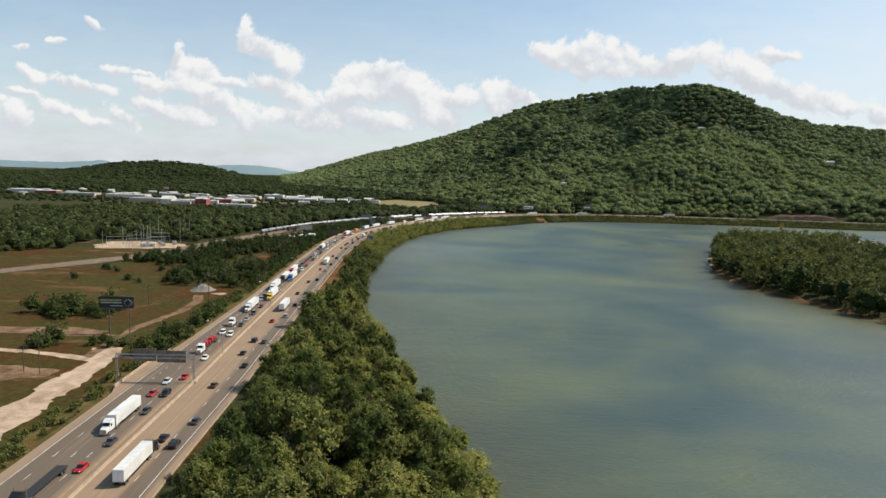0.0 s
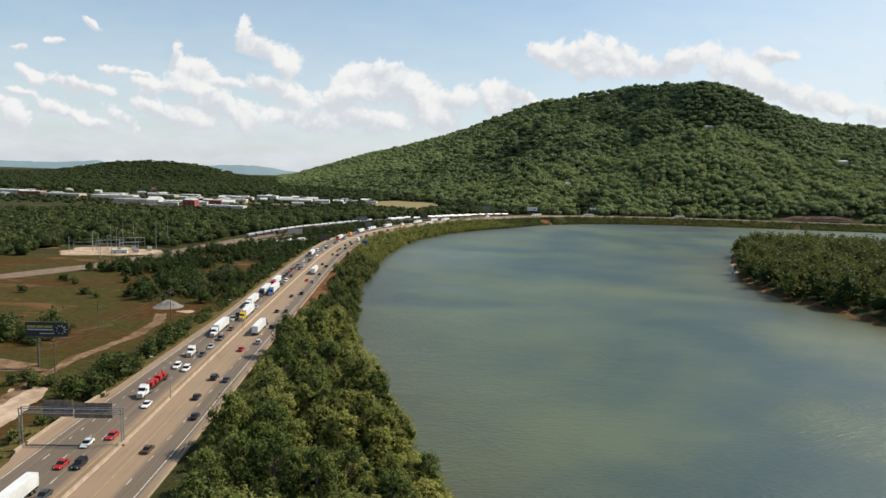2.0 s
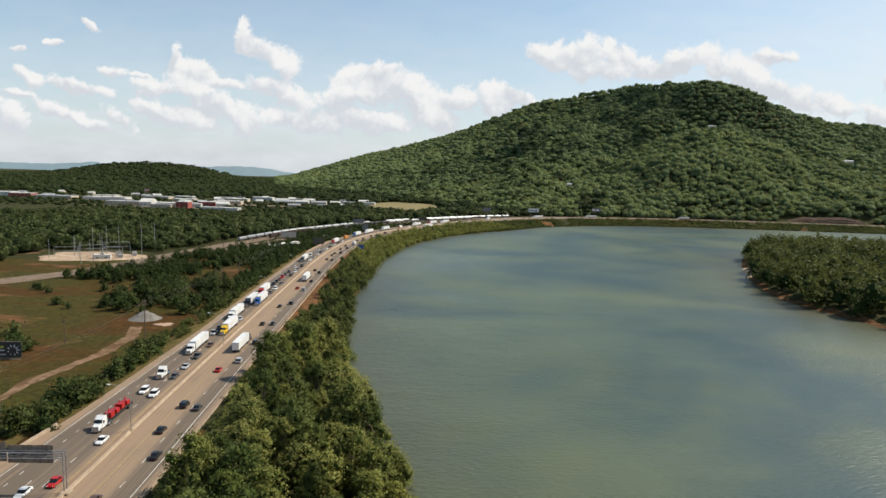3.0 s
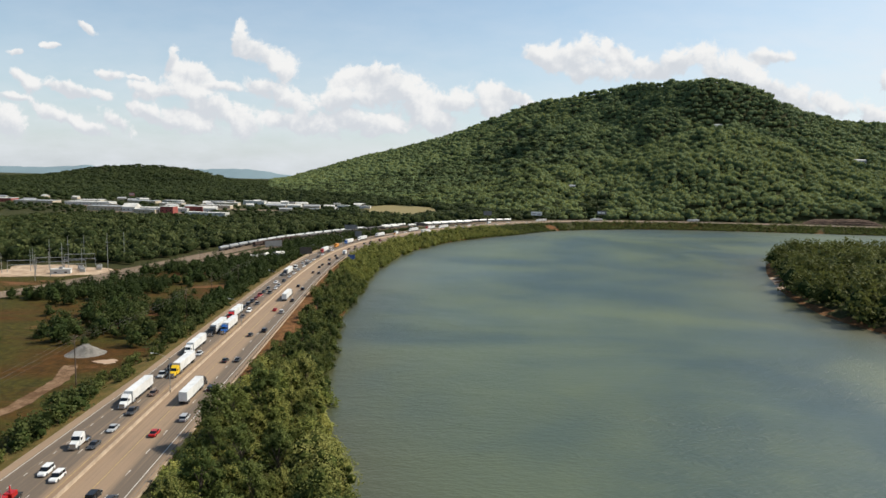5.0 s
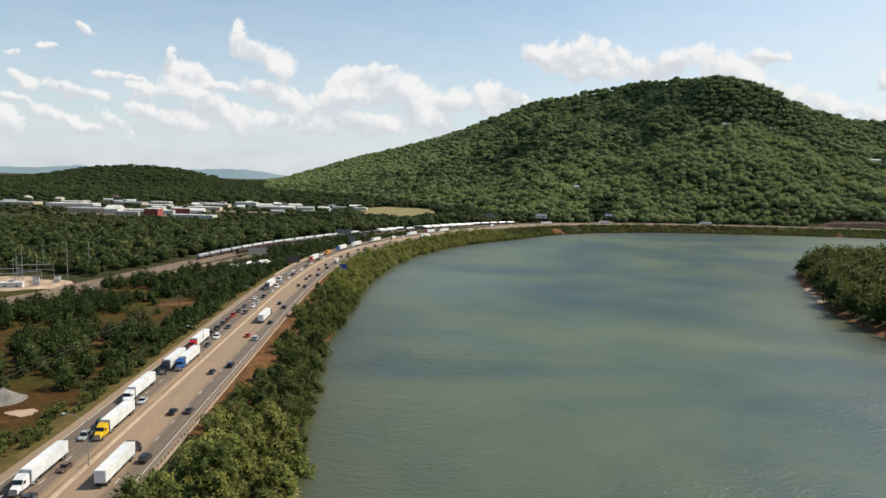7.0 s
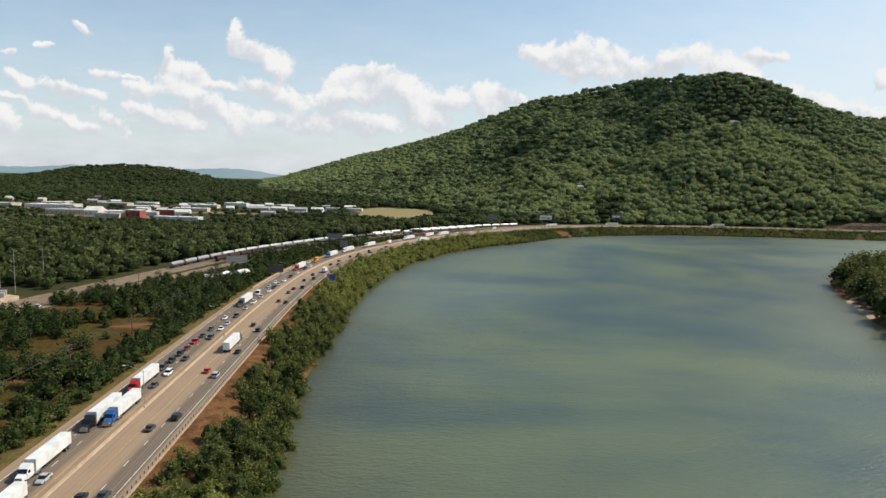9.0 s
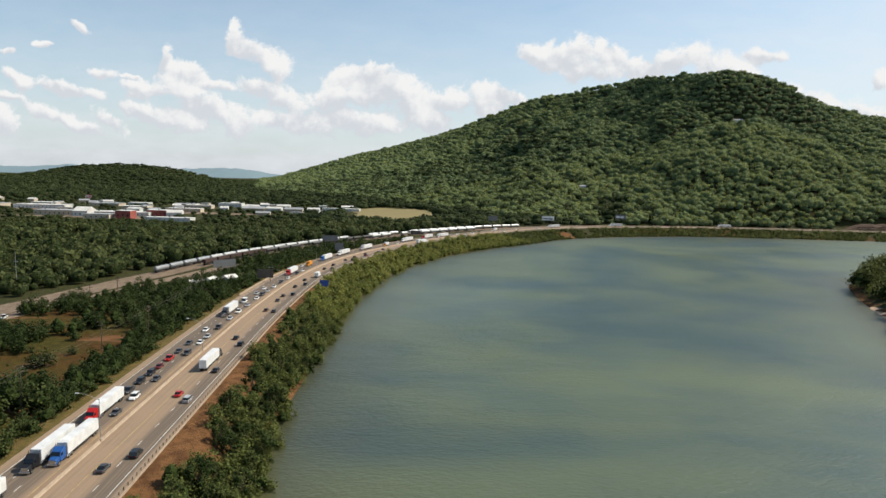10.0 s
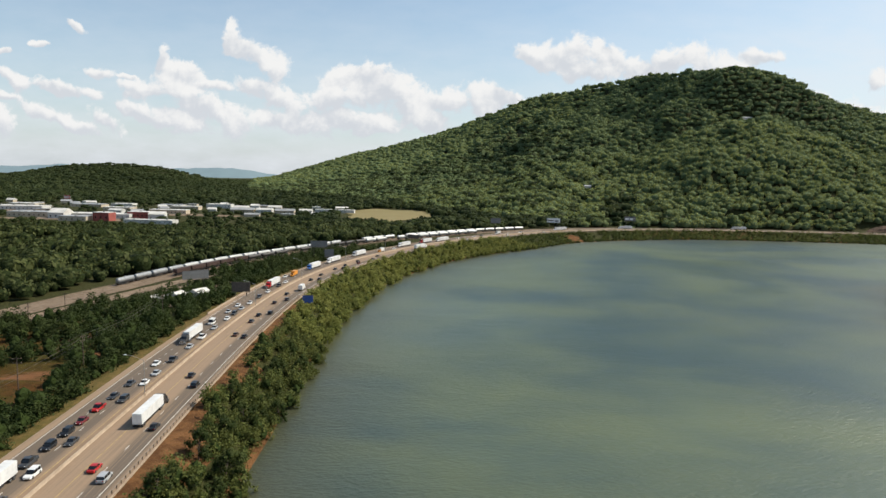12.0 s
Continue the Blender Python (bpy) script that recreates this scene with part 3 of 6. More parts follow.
def build_water():
    gx, gy = graded([(-80, 12), (400, 14), (1600, 60)]), graded([(-420, 30), (80, 12), (1230, 12)])
    x, y = np.meshgrid(gx, gy)
    nx, ny = len(gx), len(gy)
    i = (np.arange(ny - 1)[:, None] * nx + np.arange(nx - 1)).ravel()
    quads = np.stack([i, i + 1, i + nx + 1, i + nx], 1)
    verts = np.stack([x.ravel(), y.ravel(), np.full(x.size, WATER_Z)], 1)
    me = array_mesh("water", verts, quads, (M_WATER,), True)
    shore, isle = side_of(SHORE, verts[:, 0], verts[:, 1])[0], side_of(ISLAND, verts[:, 0], verts[:, 1])[0]
    shallow = np.maximum(np.exp(-np.maximum(shore, 0) / 28.0) * 0.8, np.exp(-np.maximum(-isle, 0) / 26.0))
    me.attributes.new("silt", "FLOAT", "POINT").data.foreach_set("value", shallow.astype(np.float32))
    tagged(new("water", me), "broad murky green river with light ripples", "river", kind="structure")


def ribbon(line, offsets, z, uv=False):
    """A strip along a line through the given offsets to its right, with heights."""
    way = np.gradient(line[:, :2], axis=0)
    way /= np.hypot(*way.T)[:, None]
    right = np.stack([way[:, 1], -way[:, 0]], 1)
    off = np.atleast_2d(np.asarray(offsets, float))
    xy = line[:, None, :2] + right[:, None] * off[:, :, None]
    zz = np.broadcast_to(np.asarray(z, float), xy.shape[:2]) if np.ndim(z) < 2 else z
    verts = np.concatenate([xy, zz[..., None]], 2).reshape(-1, 3)
    k, n = off.shape[1], len(line)
    i = (np.arange(n - 1)[:, None] * k + np.arange(k - 1)).ravel()
    return verts, np.stack([i, i + 1, i + k + 1, i + k], 1)


def place_on(line, s, off=0.0):
    """Point and heading (degrees, for rz of a thing built along +y) at s metres along a line."""
    gaps = np.r_[0, np.cumsum(np.hypot(*np.diff(line[:, :2], axis=0).T))]
    p = np.array([np.interp(s, gaps, line[:, 0]), np.interp(s, gaps, line[:, 1])])
    q = np.array([np.interp(s + 1, gaps, line[:, 0]), np.interp(s + 1, gaps, line[:, 1])])
    d = (q - p) / np.hypot(*(q - p))
    return p[0] + d[1] * off, p[1] - d[0] * off, math.degrees(math.atan2(-d[0], d[1]))


def along(line, y):
    """Metres along a line at which it passes that y."""
    gaps = np.r_[0, np.cumsum(np.hypot(*np.diff(line[:, :2], axis=0).T))]
    return float(np.interp(y, line[:260, 1], gaps[:260]))


def west_line(y):
    """Offset of the western edge line: a fourth lane joins near the sign gantry."""
    return np.interp(y, (205, 340), (-18.6, -14.0))


def west_edge(y):
    """Offset of the western edge of the pavement."""
    return np.interp(y, (150, 186, 192, 216, 245, 345), (-21.6, -21.6, -23.4, -23.2, -20.0, -16.6))


EAST_LINE, EAST_EDGE = 14.4, 17.0


def build_road():
    road = ROAD
    n = len(road)
    nominal = np.array([-17.0, -14.0, -10.4, -6.6, -2.4, -0.4, 0.4, 5.6, 10.2, EAST_LINE, EAST_EDGE])
    off = np.tile(nominal, (n, 1))
    off[:, 0], off[:, 1] = west_edge(road[:, 1]), west_line(road[:, 1])
    off[:, 2] = off[:, 1] + 3.7
    verts, quads = ribbon(road, off, 0.0)
    me = array_mesh("motorway", verts, quads, (M_ROAD,), False)
    gaps = np.r_[0, np.cumsum(np.hypot(*np.diff(road, axis=0).T))]
    u = np.tile(nominal + 30, n)
    v = np.repeat(gaps, len(nominal))
    layer = me.uv_layers.new(name="along")
    idx = np.empty(len(me.loops), np.int32)
    me.loops.foreach_get("vertex_index", idx)
    layer.data.foreach_set("uv", np.stack([u[idx], v[idx]], 1).astype(np.float32).ravel())
    tagged(new("road", me), "worn pale concrete motorway with two carriageways", "road", kind="structure")
    west = off[:, 0]
    verts, quads = ribbon(road, np.stack([west - 0.25, west - 0.2, west], 1), np.tile((-1.9, -0.02, -0.002), (n, 1)))
    tagged(new("slab_edge", array_mesh("slab_edge", verts, quads, (M_CONCRETE,))), "concrete edge of the road slab", "road edge", kind="structure")
    # lines
    for name, at, mat in (("edge_line", off[:, 1], M_LINE), ("edge_line", EAST_LINE, M_LINE), ("median_line", -2.4, M_YELLOW), ("median_line", 5.6, M_YELLOW)):
        at = np.broadcast_to(at, n)
        verts, quads = ribbon(road, np.stack([at - 0.11, at + 0.11], 1), 0.012)
        tagged(new(name, array_mesh(name, verts, quads, (mat,))), "solid road line, worn paint", "road marking", kind="structure")
    for name, at, gap, dash, y0, y1 in (("lane_dashes", lambda y: -6.6, 12.2, 3.0, -150, 1300), ("lane_dashes", lambda y: 10.2, 12.2, 3.0, -150, 1300),
                                        ("lane_dashes", lambda y: -10.5, 12.2, 3.0, -150, 215), ("lane_dashes", lambda y: west_line(y) + 3.7, 12.2, 3.0, -150, 196),
                                        ("lane_dashes", lambda y: west_line(y) + 3.7, 6.1, 1.6, 198, 1300)):
        vs, qs = [], []
        for k in range(int(1500 / gap)):
            mid = place_on(road, 20 + k * gap)[1]
            if not y0 <= mid < y1:
                continue
            b = len(vs)
            for d in (0, dash):
                for e in (-0.1, 0.1):
                    x, y, _ = place_on(road, 20 + k * gap + d, at(mid) + e)
                    vs.append((x, y, 0.012))
            qs.append((b, b + 1, b + 3, b + 2))
        tagged(new(name, array_mesh(name, vs, qs, (M_LINE,))), "broken white lane line", "road marking", kind="structure")
    # median barrier: a low concrete wall with sloped foot
    prof = [(-0.32, 0.0), (-0.16, 0.32), (-0.10, 0.86), (0.10, 0.86), (0.16, 0.32), (0.32, 0.0)]
    verts, quads = ribbon(road, [p[0] for p in prof], np.array([p[1] for p in prof]))
    tagged(new("median_barrier", array_mesh("median_barrier", verts, quads, (M_CONCRETE,))), "long concrete median barrier", "barrier", kind="structure")


build_ground()
build_water()
build_road()

# ---- woods ----
def leaf_quads(rng, centre, normal, size):
    """Small bent leaf sprays: quads at the given places, facing about the given ways."""
    n = len(centre)
    side = rng.normal(size=(n, 3))
    side -= normal * (side * normal).sum(1, keepdims=True)
    side /= np.linalg.norm(side, axis=1, keepdims=True) + 1e-9
    up = np.cross(normal, side)
    size = np.reshape(size, (-1, 1))
    a = side * size * rng.uniform(0.6, 1.1, (n, 1))
    b = up * size * rng.uniform(0.45, 0.9, (n, 1))
    lift = normal * size * rng.uniform(-0.3, 0.3, (n, 1))
    v = np.stack([centre - a, centre - b + lift, centre + a, centre + b + lift], 1).reshape(-1, 3)
    return v, np.arange(4 * n).reshape(-1, 4)


def crown_leaves(rng, lobes, count, size, spray=7):
    """Sprays of leaves scattered over a set of lobes (x, y, z, radius)."""
    lobes = np.asarray(lobes)
    sprays = count // spray
    pick = rng.choice(len(lobes), sprays, p=lobes[:, 3] ** 2 / (lobes[:, 3] ** 2).sum())
    way = rng.normal(size=(sprays, 3))
    way[:, 2] = way[:, 2] * 0.9 + 0.45
    way /= np.linalg.norm(way, axis=1, keepdims=True)
    tip = lobes[pick, :3] + way * (lobes[pick, 3] * rng.uniform(0.62, 1.22, sprays))[:, None]
    own = np.repeat(np.arange(sprays), spray)
    centre = tip[own] + rng.normal(size=(len(own), 3)) * size * 1.25
    normal = way[own] + (0, 0, 0.35) + rng.normal(size=(len(own), 3)) * 0.50
    normal /= np.linalg.norm(normal, axis=1, keepdims=True)
    return leaf_quads(rng, centre, normal, size * rng.uniform(0.55, 1.3, len(own)))


def lobes_for(rng, high, wide, count, low=0.28):
    """Lobes of a broad, uneven crown."""
    out = []
    for k in range(count):
        t = (k + rng.uniform(0, 1)) / count
        z = high * (low + (0.92 - low) * t)
        shape = math.sin(math.pi * min(1, 0.18 + 0.80 * t)) ** 0.7
        a, r = rng.uniform(0, 2 * math.pi), wide * shape * math.sqrt(rng.uniform(0.03, 0.85))
        out.append((math.cos(a) * r, math.sin(a) * r, z, wide * rng.uniform(0.13, 0.36)))
    return out


def tree_meshes(seed, high, wide, leaves, size, mat, low=0.28, lobes=16):
    rng = np.random.default_rng(seed)
    blobs = lobes_for(rng, high, wide, lobes, low)
    v, q = crown_leaves(rng, blobs, leaves, size)
    crown = array_mesh("crown", v, q, (mat,))
    bm = bmesh.new()
    lean = Vector((rng.normal() * 0.4, rng.normal() * 0.4, 0))
    bm_rod(bm, (0, 0, -1.0), lean + Vector((0, 0, high * 0.55)), high * 0.022 + 0.06, high * 0.012, 7)
    for x, y, z, r in blobs[::2]:
        a = lean * 0.6 + Vector((0, 0, max(high * 0.16, z * 0.55)))
        bm_rod(bm, a, (x * 0.9, y * 0.9, z), high * 0.009, high * 0.003, 5)
    trunk = bpy.data.meshes.new("trunk")
    bm.to_mesh(trunk)
    bm.free()
    trunk.materials.append(M_BARK)
    # added filler cores; their dark colour stands in for shade between leaf sprays
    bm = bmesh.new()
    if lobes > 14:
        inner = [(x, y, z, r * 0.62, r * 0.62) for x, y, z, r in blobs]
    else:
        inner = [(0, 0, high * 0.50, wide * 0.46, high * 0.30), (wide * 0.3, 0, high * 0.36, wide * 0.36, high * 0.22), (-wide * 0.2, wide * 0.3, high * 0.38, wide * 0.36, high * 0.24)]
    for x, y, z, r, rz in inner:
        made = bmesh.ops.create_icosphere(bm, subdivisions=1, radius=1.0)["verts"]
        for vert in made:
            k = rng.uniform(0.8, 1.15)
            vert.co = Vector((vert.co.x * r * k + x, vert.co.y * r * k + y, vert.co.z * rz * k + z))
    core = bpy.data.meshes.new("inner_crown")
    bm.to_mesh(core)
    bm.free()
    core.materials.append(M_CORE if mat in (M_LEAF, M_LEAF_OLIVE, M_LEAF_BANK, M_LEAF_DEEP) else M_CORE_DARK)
    return crown, trunk, core


def grow(kind, meshes, x, y, z, scale, turn, label, group):
    """One tree or shrub with its parts."""
    root = new(kind)
    root.matrix_basis = pose(x, y, z, 0, 0, turn) @ Matrix.Diagonal((scale, scale, scale * (0.9 + 0.2 * ((x * 7.3 + y) % 1)), 1))
    tagged(root, label, kind, group)
    crown = new("crown", meshes[0])
    trunk = new("trunk", meshes[1])
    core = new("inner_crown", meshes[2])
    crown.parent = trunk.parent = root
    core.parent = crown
    return root


def scatter(seed, inside, box, gap):
    """Places spread about evenly over a box where inside(x, y) holds."""
    rng = np.random.default_rng(seed)
    x0, y0, x1, y1 = box
    gx, gy = np.meshgrid(np.arange(x0, x1, gap), np.arange(y0, y1, gap))
    gx, gy = gx.ravel() + rng.uniform(-0.48, 0.48, gx.size) * gap, gy.ravel() + rng.uniform(-0.48, 0.48, gy.size) * gap
    keep = inside(gx, gy)
    return gx[keep], gy[keep]


def size_of(x, y):
    """Trees shrunk round the town so its buildings show in the camera's view."""
    return 1 - 0.5 * smooth((y - 900) / 130) * smooth((1560 - y) / 60) * smooth((-150 - x) / 120)


def wood_stuff(name, x, y, z, high, wide, leaves, size, mat, label, seed, ruffle=0.28, vary=0.80):
    """A far wood: one crown of leaf sprays on each place, all in one mesh."""
    rng = np.random.default_rng(seed)
    n = len(x)
    s = (0.62 + vary * rng.uniform(0, 1, n) ** 1.7) * (1 + 0.26 * rough_field(x, y, 90, 41) + 0.16 * rough_field(x, y, 37, 42)) * size_of(x, y)
    idx = np.repeat(np.arange(n), leaves)
    way = rng.normal(size=(n * leaves, 3))
    way[:, 2] = np.abs(way[:, 2]) * 1.0 - 0.25
    way /= np.linalg.norm(way, axis=1, keepdims=True)
    r = rng.uniform(0.8, 1.1, n * leaves)
    # uneven outline: three bulges for each crown
    bulge = rng.normal(size=(n, 3, 3))
    bulge /= np.linalg.norm(bulge, axis=2, keepdims=True)
    r *= 0.80 + 0.38 * np.clip((way[:, None] * bulge[idx]).sum(2).max(1), 0, 1) ** 2
    centre = np.stack([x[idx], y[idx], z[idx] + high * 0.62 * s[idx]], 1) + way * r[:, None] * np.stack([wide * s, wide * s, high * 0.38 * s], 1)[idx]
    normal = way + rng.normal(size=way.shape) * ruffle
    normal /= np.linalg.norm(normal, axis=1, keepdims=True)
    v, q = leaf_quads(rng, centre, normal, size * s[idx])
    tagged(new(name, array_mesh(name, v, q, (mat,))), label, "woodland", kind="stuff")
    # added solid cores in the crowns; the dim between leaves is in their colour
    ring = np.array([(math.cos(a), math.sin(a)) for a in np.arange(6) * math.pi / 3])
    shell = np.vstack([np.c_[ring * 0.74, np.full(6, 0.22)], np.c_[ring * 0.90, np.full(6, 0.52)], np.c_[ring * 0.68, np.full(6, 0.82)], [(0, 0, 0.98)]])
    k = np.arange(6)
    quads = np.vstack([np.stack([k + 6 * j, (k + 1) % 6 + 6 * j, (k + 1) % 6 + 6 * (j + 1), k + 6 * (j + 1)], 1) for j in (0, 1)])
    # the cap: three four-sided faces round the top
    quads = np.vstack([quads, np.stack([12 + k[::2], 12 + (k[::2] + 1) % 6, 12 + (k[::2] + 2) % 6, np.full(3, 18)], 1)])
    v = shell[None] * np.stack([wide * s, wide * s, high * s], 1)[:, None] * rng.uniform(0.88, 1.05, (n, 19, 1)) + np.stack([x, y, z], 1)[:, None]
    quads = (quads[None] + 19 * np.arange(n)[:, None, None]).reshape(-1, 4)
    tagged(new(name + "_inside", array_mesh(name + "_inside", v.reshape(-1, 3), quads, (M_FORESTCORE_HAZED if mat is M_FOREST_HAZED else M_DARKFORESTCORE,), True)), "solid crown cores with the dim of the wood put into their colour", "woodland", kind="stuff")


def height_at(x, y):
    return land(np.asarray(x, float), np.asarray(y, float))


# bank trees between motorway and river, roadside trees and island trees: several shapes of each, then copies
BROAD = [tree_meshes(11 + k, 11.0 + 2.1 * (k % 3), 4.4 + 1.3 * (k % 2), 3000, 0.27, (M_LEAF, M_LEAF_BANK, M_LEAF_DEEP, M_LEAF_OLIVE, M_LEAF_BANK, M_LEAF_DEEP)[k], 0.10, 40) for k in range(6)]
BROAD.append(tree_meshes(18, 14.5, 7.4, 4400, 0.30, M_LEAF_OLIVE, 0.12, 60))
ROUND = [tree_meshes(31 + k, 9.0 + (k % 3), 4.8, 1500, 0.31, M_LEAF_SHADED, 0.06, 22) for k in range(4)]
SHRUB = [tree_meshes(51 + k, 3.6, 2.8, 420, 0.32, M_LEAF, 0.04, 12) for k in range(3)]
DARK_SHRUB = [tree_meshes(61 + k, 4.2, 3.0, 320, 0.42, M_LEAF_SHADED, 0.04, 12) for k in range(3)]
# Brighter leaves here: sunlight on this stretch of bank is put into the colour.
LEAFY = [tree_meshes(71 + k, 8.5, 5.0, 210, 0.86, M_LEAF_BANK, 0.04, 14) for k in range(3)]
DUSKY = [tree_meshes(81 + k, 9.5, 5.2, 420, 0.62, M_LEAF_SHADED, 0.04, 13) for k in range(3)]

GREEN_SHRUB = [tree_meshes(65 + k, 4.0, 2.8, 300, 0.38, M_LEAF_MID, 0.02, 16) for k in range(3)]
FINE = [tree_meshes(75 + k, 8.5, 5.0, 430, 0.60, M_LEAF_MID, 0.04, 14) for k in range(3)]
LOWBUSH = [tree_meshes(91 + k, 4.0, 3.4, 90, 0.85, M_LEAF_MID, 0.02, 10) for k in range(3)]
ISLE = [tree_meshes(95 + k, 9.0 + 0.8 * k, 5.4, 320, 0.66, M_LEAF_ISLE, 0.04, 14) for k in range(4)]


def plant(seed, kind, meshes, box, gap, inside, scale, label, group):
    """Single trees or shrubs, each a thing."""
    rng = np.random.default_rng(seed)
    x, y = scatter(seed, inside, box, gap)
    z = height_at(x, y)
    for k in range(len(x)):
        grow(kind, meshes[rng.integers(len(meshes))], x[k], y[k], z[k] - 0.2, scale * rng.uniform(0.6, 1.3), rng.uniform(0, 360), label, group)


def thicket(seed, name, meshes, box, gap, inside, scale, label, least=0.7):
    """The same shapes past the number that one could count, joined."""
    rng = np.random.default_rng(seed)
    x, y = scatter(seed, inside, box, gap)
    z = height_at(x, y) - 0.2
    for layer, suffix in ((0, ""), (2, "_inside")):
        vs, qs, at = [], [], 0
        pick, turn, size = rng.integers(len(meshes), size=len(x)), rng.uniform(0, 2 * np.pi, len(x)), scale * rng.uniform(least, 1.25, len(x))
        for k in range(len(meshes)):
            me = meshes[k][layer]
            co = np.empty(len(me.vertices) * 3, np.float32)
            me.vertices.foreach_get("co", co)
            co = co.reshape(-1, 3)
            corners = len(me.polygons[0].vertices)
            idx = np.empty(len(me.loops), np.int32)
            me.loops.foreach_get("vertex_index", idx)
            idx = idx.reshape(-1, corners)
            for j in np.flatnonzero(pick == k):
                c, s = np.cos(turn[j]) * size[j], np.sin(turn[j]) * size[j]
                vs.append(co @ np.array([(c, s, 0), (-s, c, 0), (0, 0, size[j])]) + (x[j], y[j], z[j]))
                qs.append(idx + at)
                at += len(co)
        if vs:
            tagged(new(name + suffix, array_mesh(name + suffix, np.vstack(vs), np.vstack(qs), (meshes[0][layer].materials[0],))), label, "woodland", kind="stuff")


def on_bank(low, high, y0=-1e9, y1=1e9):
    def inside(x, y):
        road, shore = side_of(ROAD, x, y)[0], side_of(SHORE, x, y)[0]
        return (road > low) & (shore < -high) & (y >= y0) & (y < y1)
    return inside


def clay_gap(x, y):
    """Bare clay below the parapet."""
    road = side_of(ROAD, x, y)[0]
    return (road < 22.6 + 3.0 * (np.abs(y - 415) < 45) + 3.5 * np.sin(y / 9.0) - 2.5 * smooth((y - 520) / 60)) & (y > 352)


plant(1, "tree", BROAD, (-62, 105, 40, 352), 7.6, lambda x, y: on_bank(26, 4.5)(x, y) & (side_of(ROAD, x, y)[0] > 26 + np.clip(y - 285, 0, 70) * 0.13) & (np.hypot(x + 31, y - 142) > 9) & (np.hypot(x + 28.5, y - 201) > 5), 0.98, "broad green riverside tree on the bank", "bank trees")
grow("tree", BROAD[6], -31, 142, float(height_at(-31, 142)) - 0.2, 1.35, 40, "very broad yellow-green tree above the other bank trees", "bank trees")
plant(2, "tree", ROUND, (-85, 352, 0, 560), 8.0, lambda x, y: on_bank(25, 0.5)(x, y) & ~clay_gap(x, y), 0.74, "dense green tree on the steep river bank", "bank trees")
plant(3, "shrub", SHRUB, (-75, 110, 32, 352), 5.6, lambda x, y: on_bank(21.5, -1.0)(x, y) & ((side_of(ROAD, x, y)[0] < 30) | (side_of(SHORE, x, y)[0] > -6)), 1.25, "low leafy shrub at the foot of trees", "bank shrubs")
thicket(4, "bank_thicket", FINE, (-90, 340, 100, 590), 5.0, lambda x, y: on_bank(20.5, -1.0)(x, y) & ~clay_gap(x, y), 0.60, "bushes along the water's edge")
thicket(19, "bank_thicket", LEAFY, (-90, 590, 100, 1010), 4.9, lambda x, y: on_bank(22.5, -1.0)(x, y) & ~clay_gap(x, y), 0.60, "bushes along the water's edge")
thicket(5, "bank_thicket", LOWBUSH, (20, 980, 900, 1215), 4.4, lambda x, y: on_bank(23.5, -0.5)(x, y) & (np.hypot(x - 150, y - 1092) > 11) & (rough_field(x, y, 70, 12) > -0.6), 0.75, "strip of bushes between road and water")
thicket(6, "island_wood", ISLE, (225, 330, 470, 860), 12.5, lambda x, y: (side_of(ISLAND, x, y)[0] > np.where((y > 600) & (y < 685), 7.5, 4)) & (side_of(ISLAND, x, y)[0] < 150), 1.75, "dark leafy wood on the river point", 0.55)


def wood_left(x, y):
    """Belt of trees between motorway and railway, with brown clearings."""
    road, rail = side_of(ROAD, x, y)[0], side_of(RAIL, x, y)[0]
    clear = rough_field(x, y, 120, 21) + 0.5 * rough_field(x, y, 41, 22)
    lane = (y > 590) & (rail < np.where((y > 628) & (y < 735), 44, 24)) | ((x + 150) ** 2 / 15**2 + (y - 498) ** 2 / 38**2 < 1) | (x < -176) & (y < 462) & (rough_field(x, y, 38, 23) < 0.6)
    return (road < -22) & (rail > 14) & (y > 372) & ((clear > 0.0) | (road > -36) | (y > 398) & (y < 455) & (clear > -0.9) | (y > 555)) & ~lane


def verge(x, y):
    road, rail = side_of(ROAD, x, y)[0], side_of(RAIL, x, y)[0]
    edge = west_edge(y) - 3.6
    return (road < edge) & (road > edge - np.where(y < 228, 5.5, 9.0)) & (rail > 12) & ((rough_field(x, y, 31, 44) > -0.25) | (y < 228))


def field_bush(x, y):
    road, rail = side_of(ROAD, x, y)[0], side_of(RAIL, x, y)[0]
    near = ((x + 176) ** 2 / 22**2 + (y - 300) ** 2 / 14**2 < 1) | ((x + 159) ** 2 / 9**2 + (y - 241) ** 2 / 5**2 < 1)
    far = (rough_field(x, y, 70, 31) > 0.75) & (y > 300) & (y < 372) & (road < -60)
    return (road < -30) & (rail > 12) & (near | far)


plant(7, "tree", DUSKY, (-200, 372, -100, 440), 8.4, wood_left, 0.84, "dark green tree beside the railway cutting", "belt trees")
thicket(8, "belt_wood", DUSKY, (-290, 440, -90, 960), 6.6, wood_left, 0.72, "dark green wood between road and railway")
plant(9, "shrub", GREEN_SHRUB, (-150, 110, -80, 400), 4.4, verge, 0.72, "green roadside shrub on the verge", "verge shrubs")
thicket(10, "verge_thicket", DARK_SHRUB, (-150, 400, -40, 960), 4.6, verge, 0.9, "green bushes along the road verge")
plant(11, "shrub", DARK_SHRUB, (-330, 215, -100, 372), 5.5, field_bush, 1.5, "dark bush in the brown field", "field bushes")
plant(20, "shrub", DARK_SHRUB, (-240, 385, -140, 540), 9.5, lambda x, y: (side_of(ROAD, x, y)[0] < -45) & (side_of(RAIL, x, y)[0] > 14) & (rough_field(x, y, 33, 27) > 0.3), 1.05, "dark green bush in the brown clearing", "field bushes")
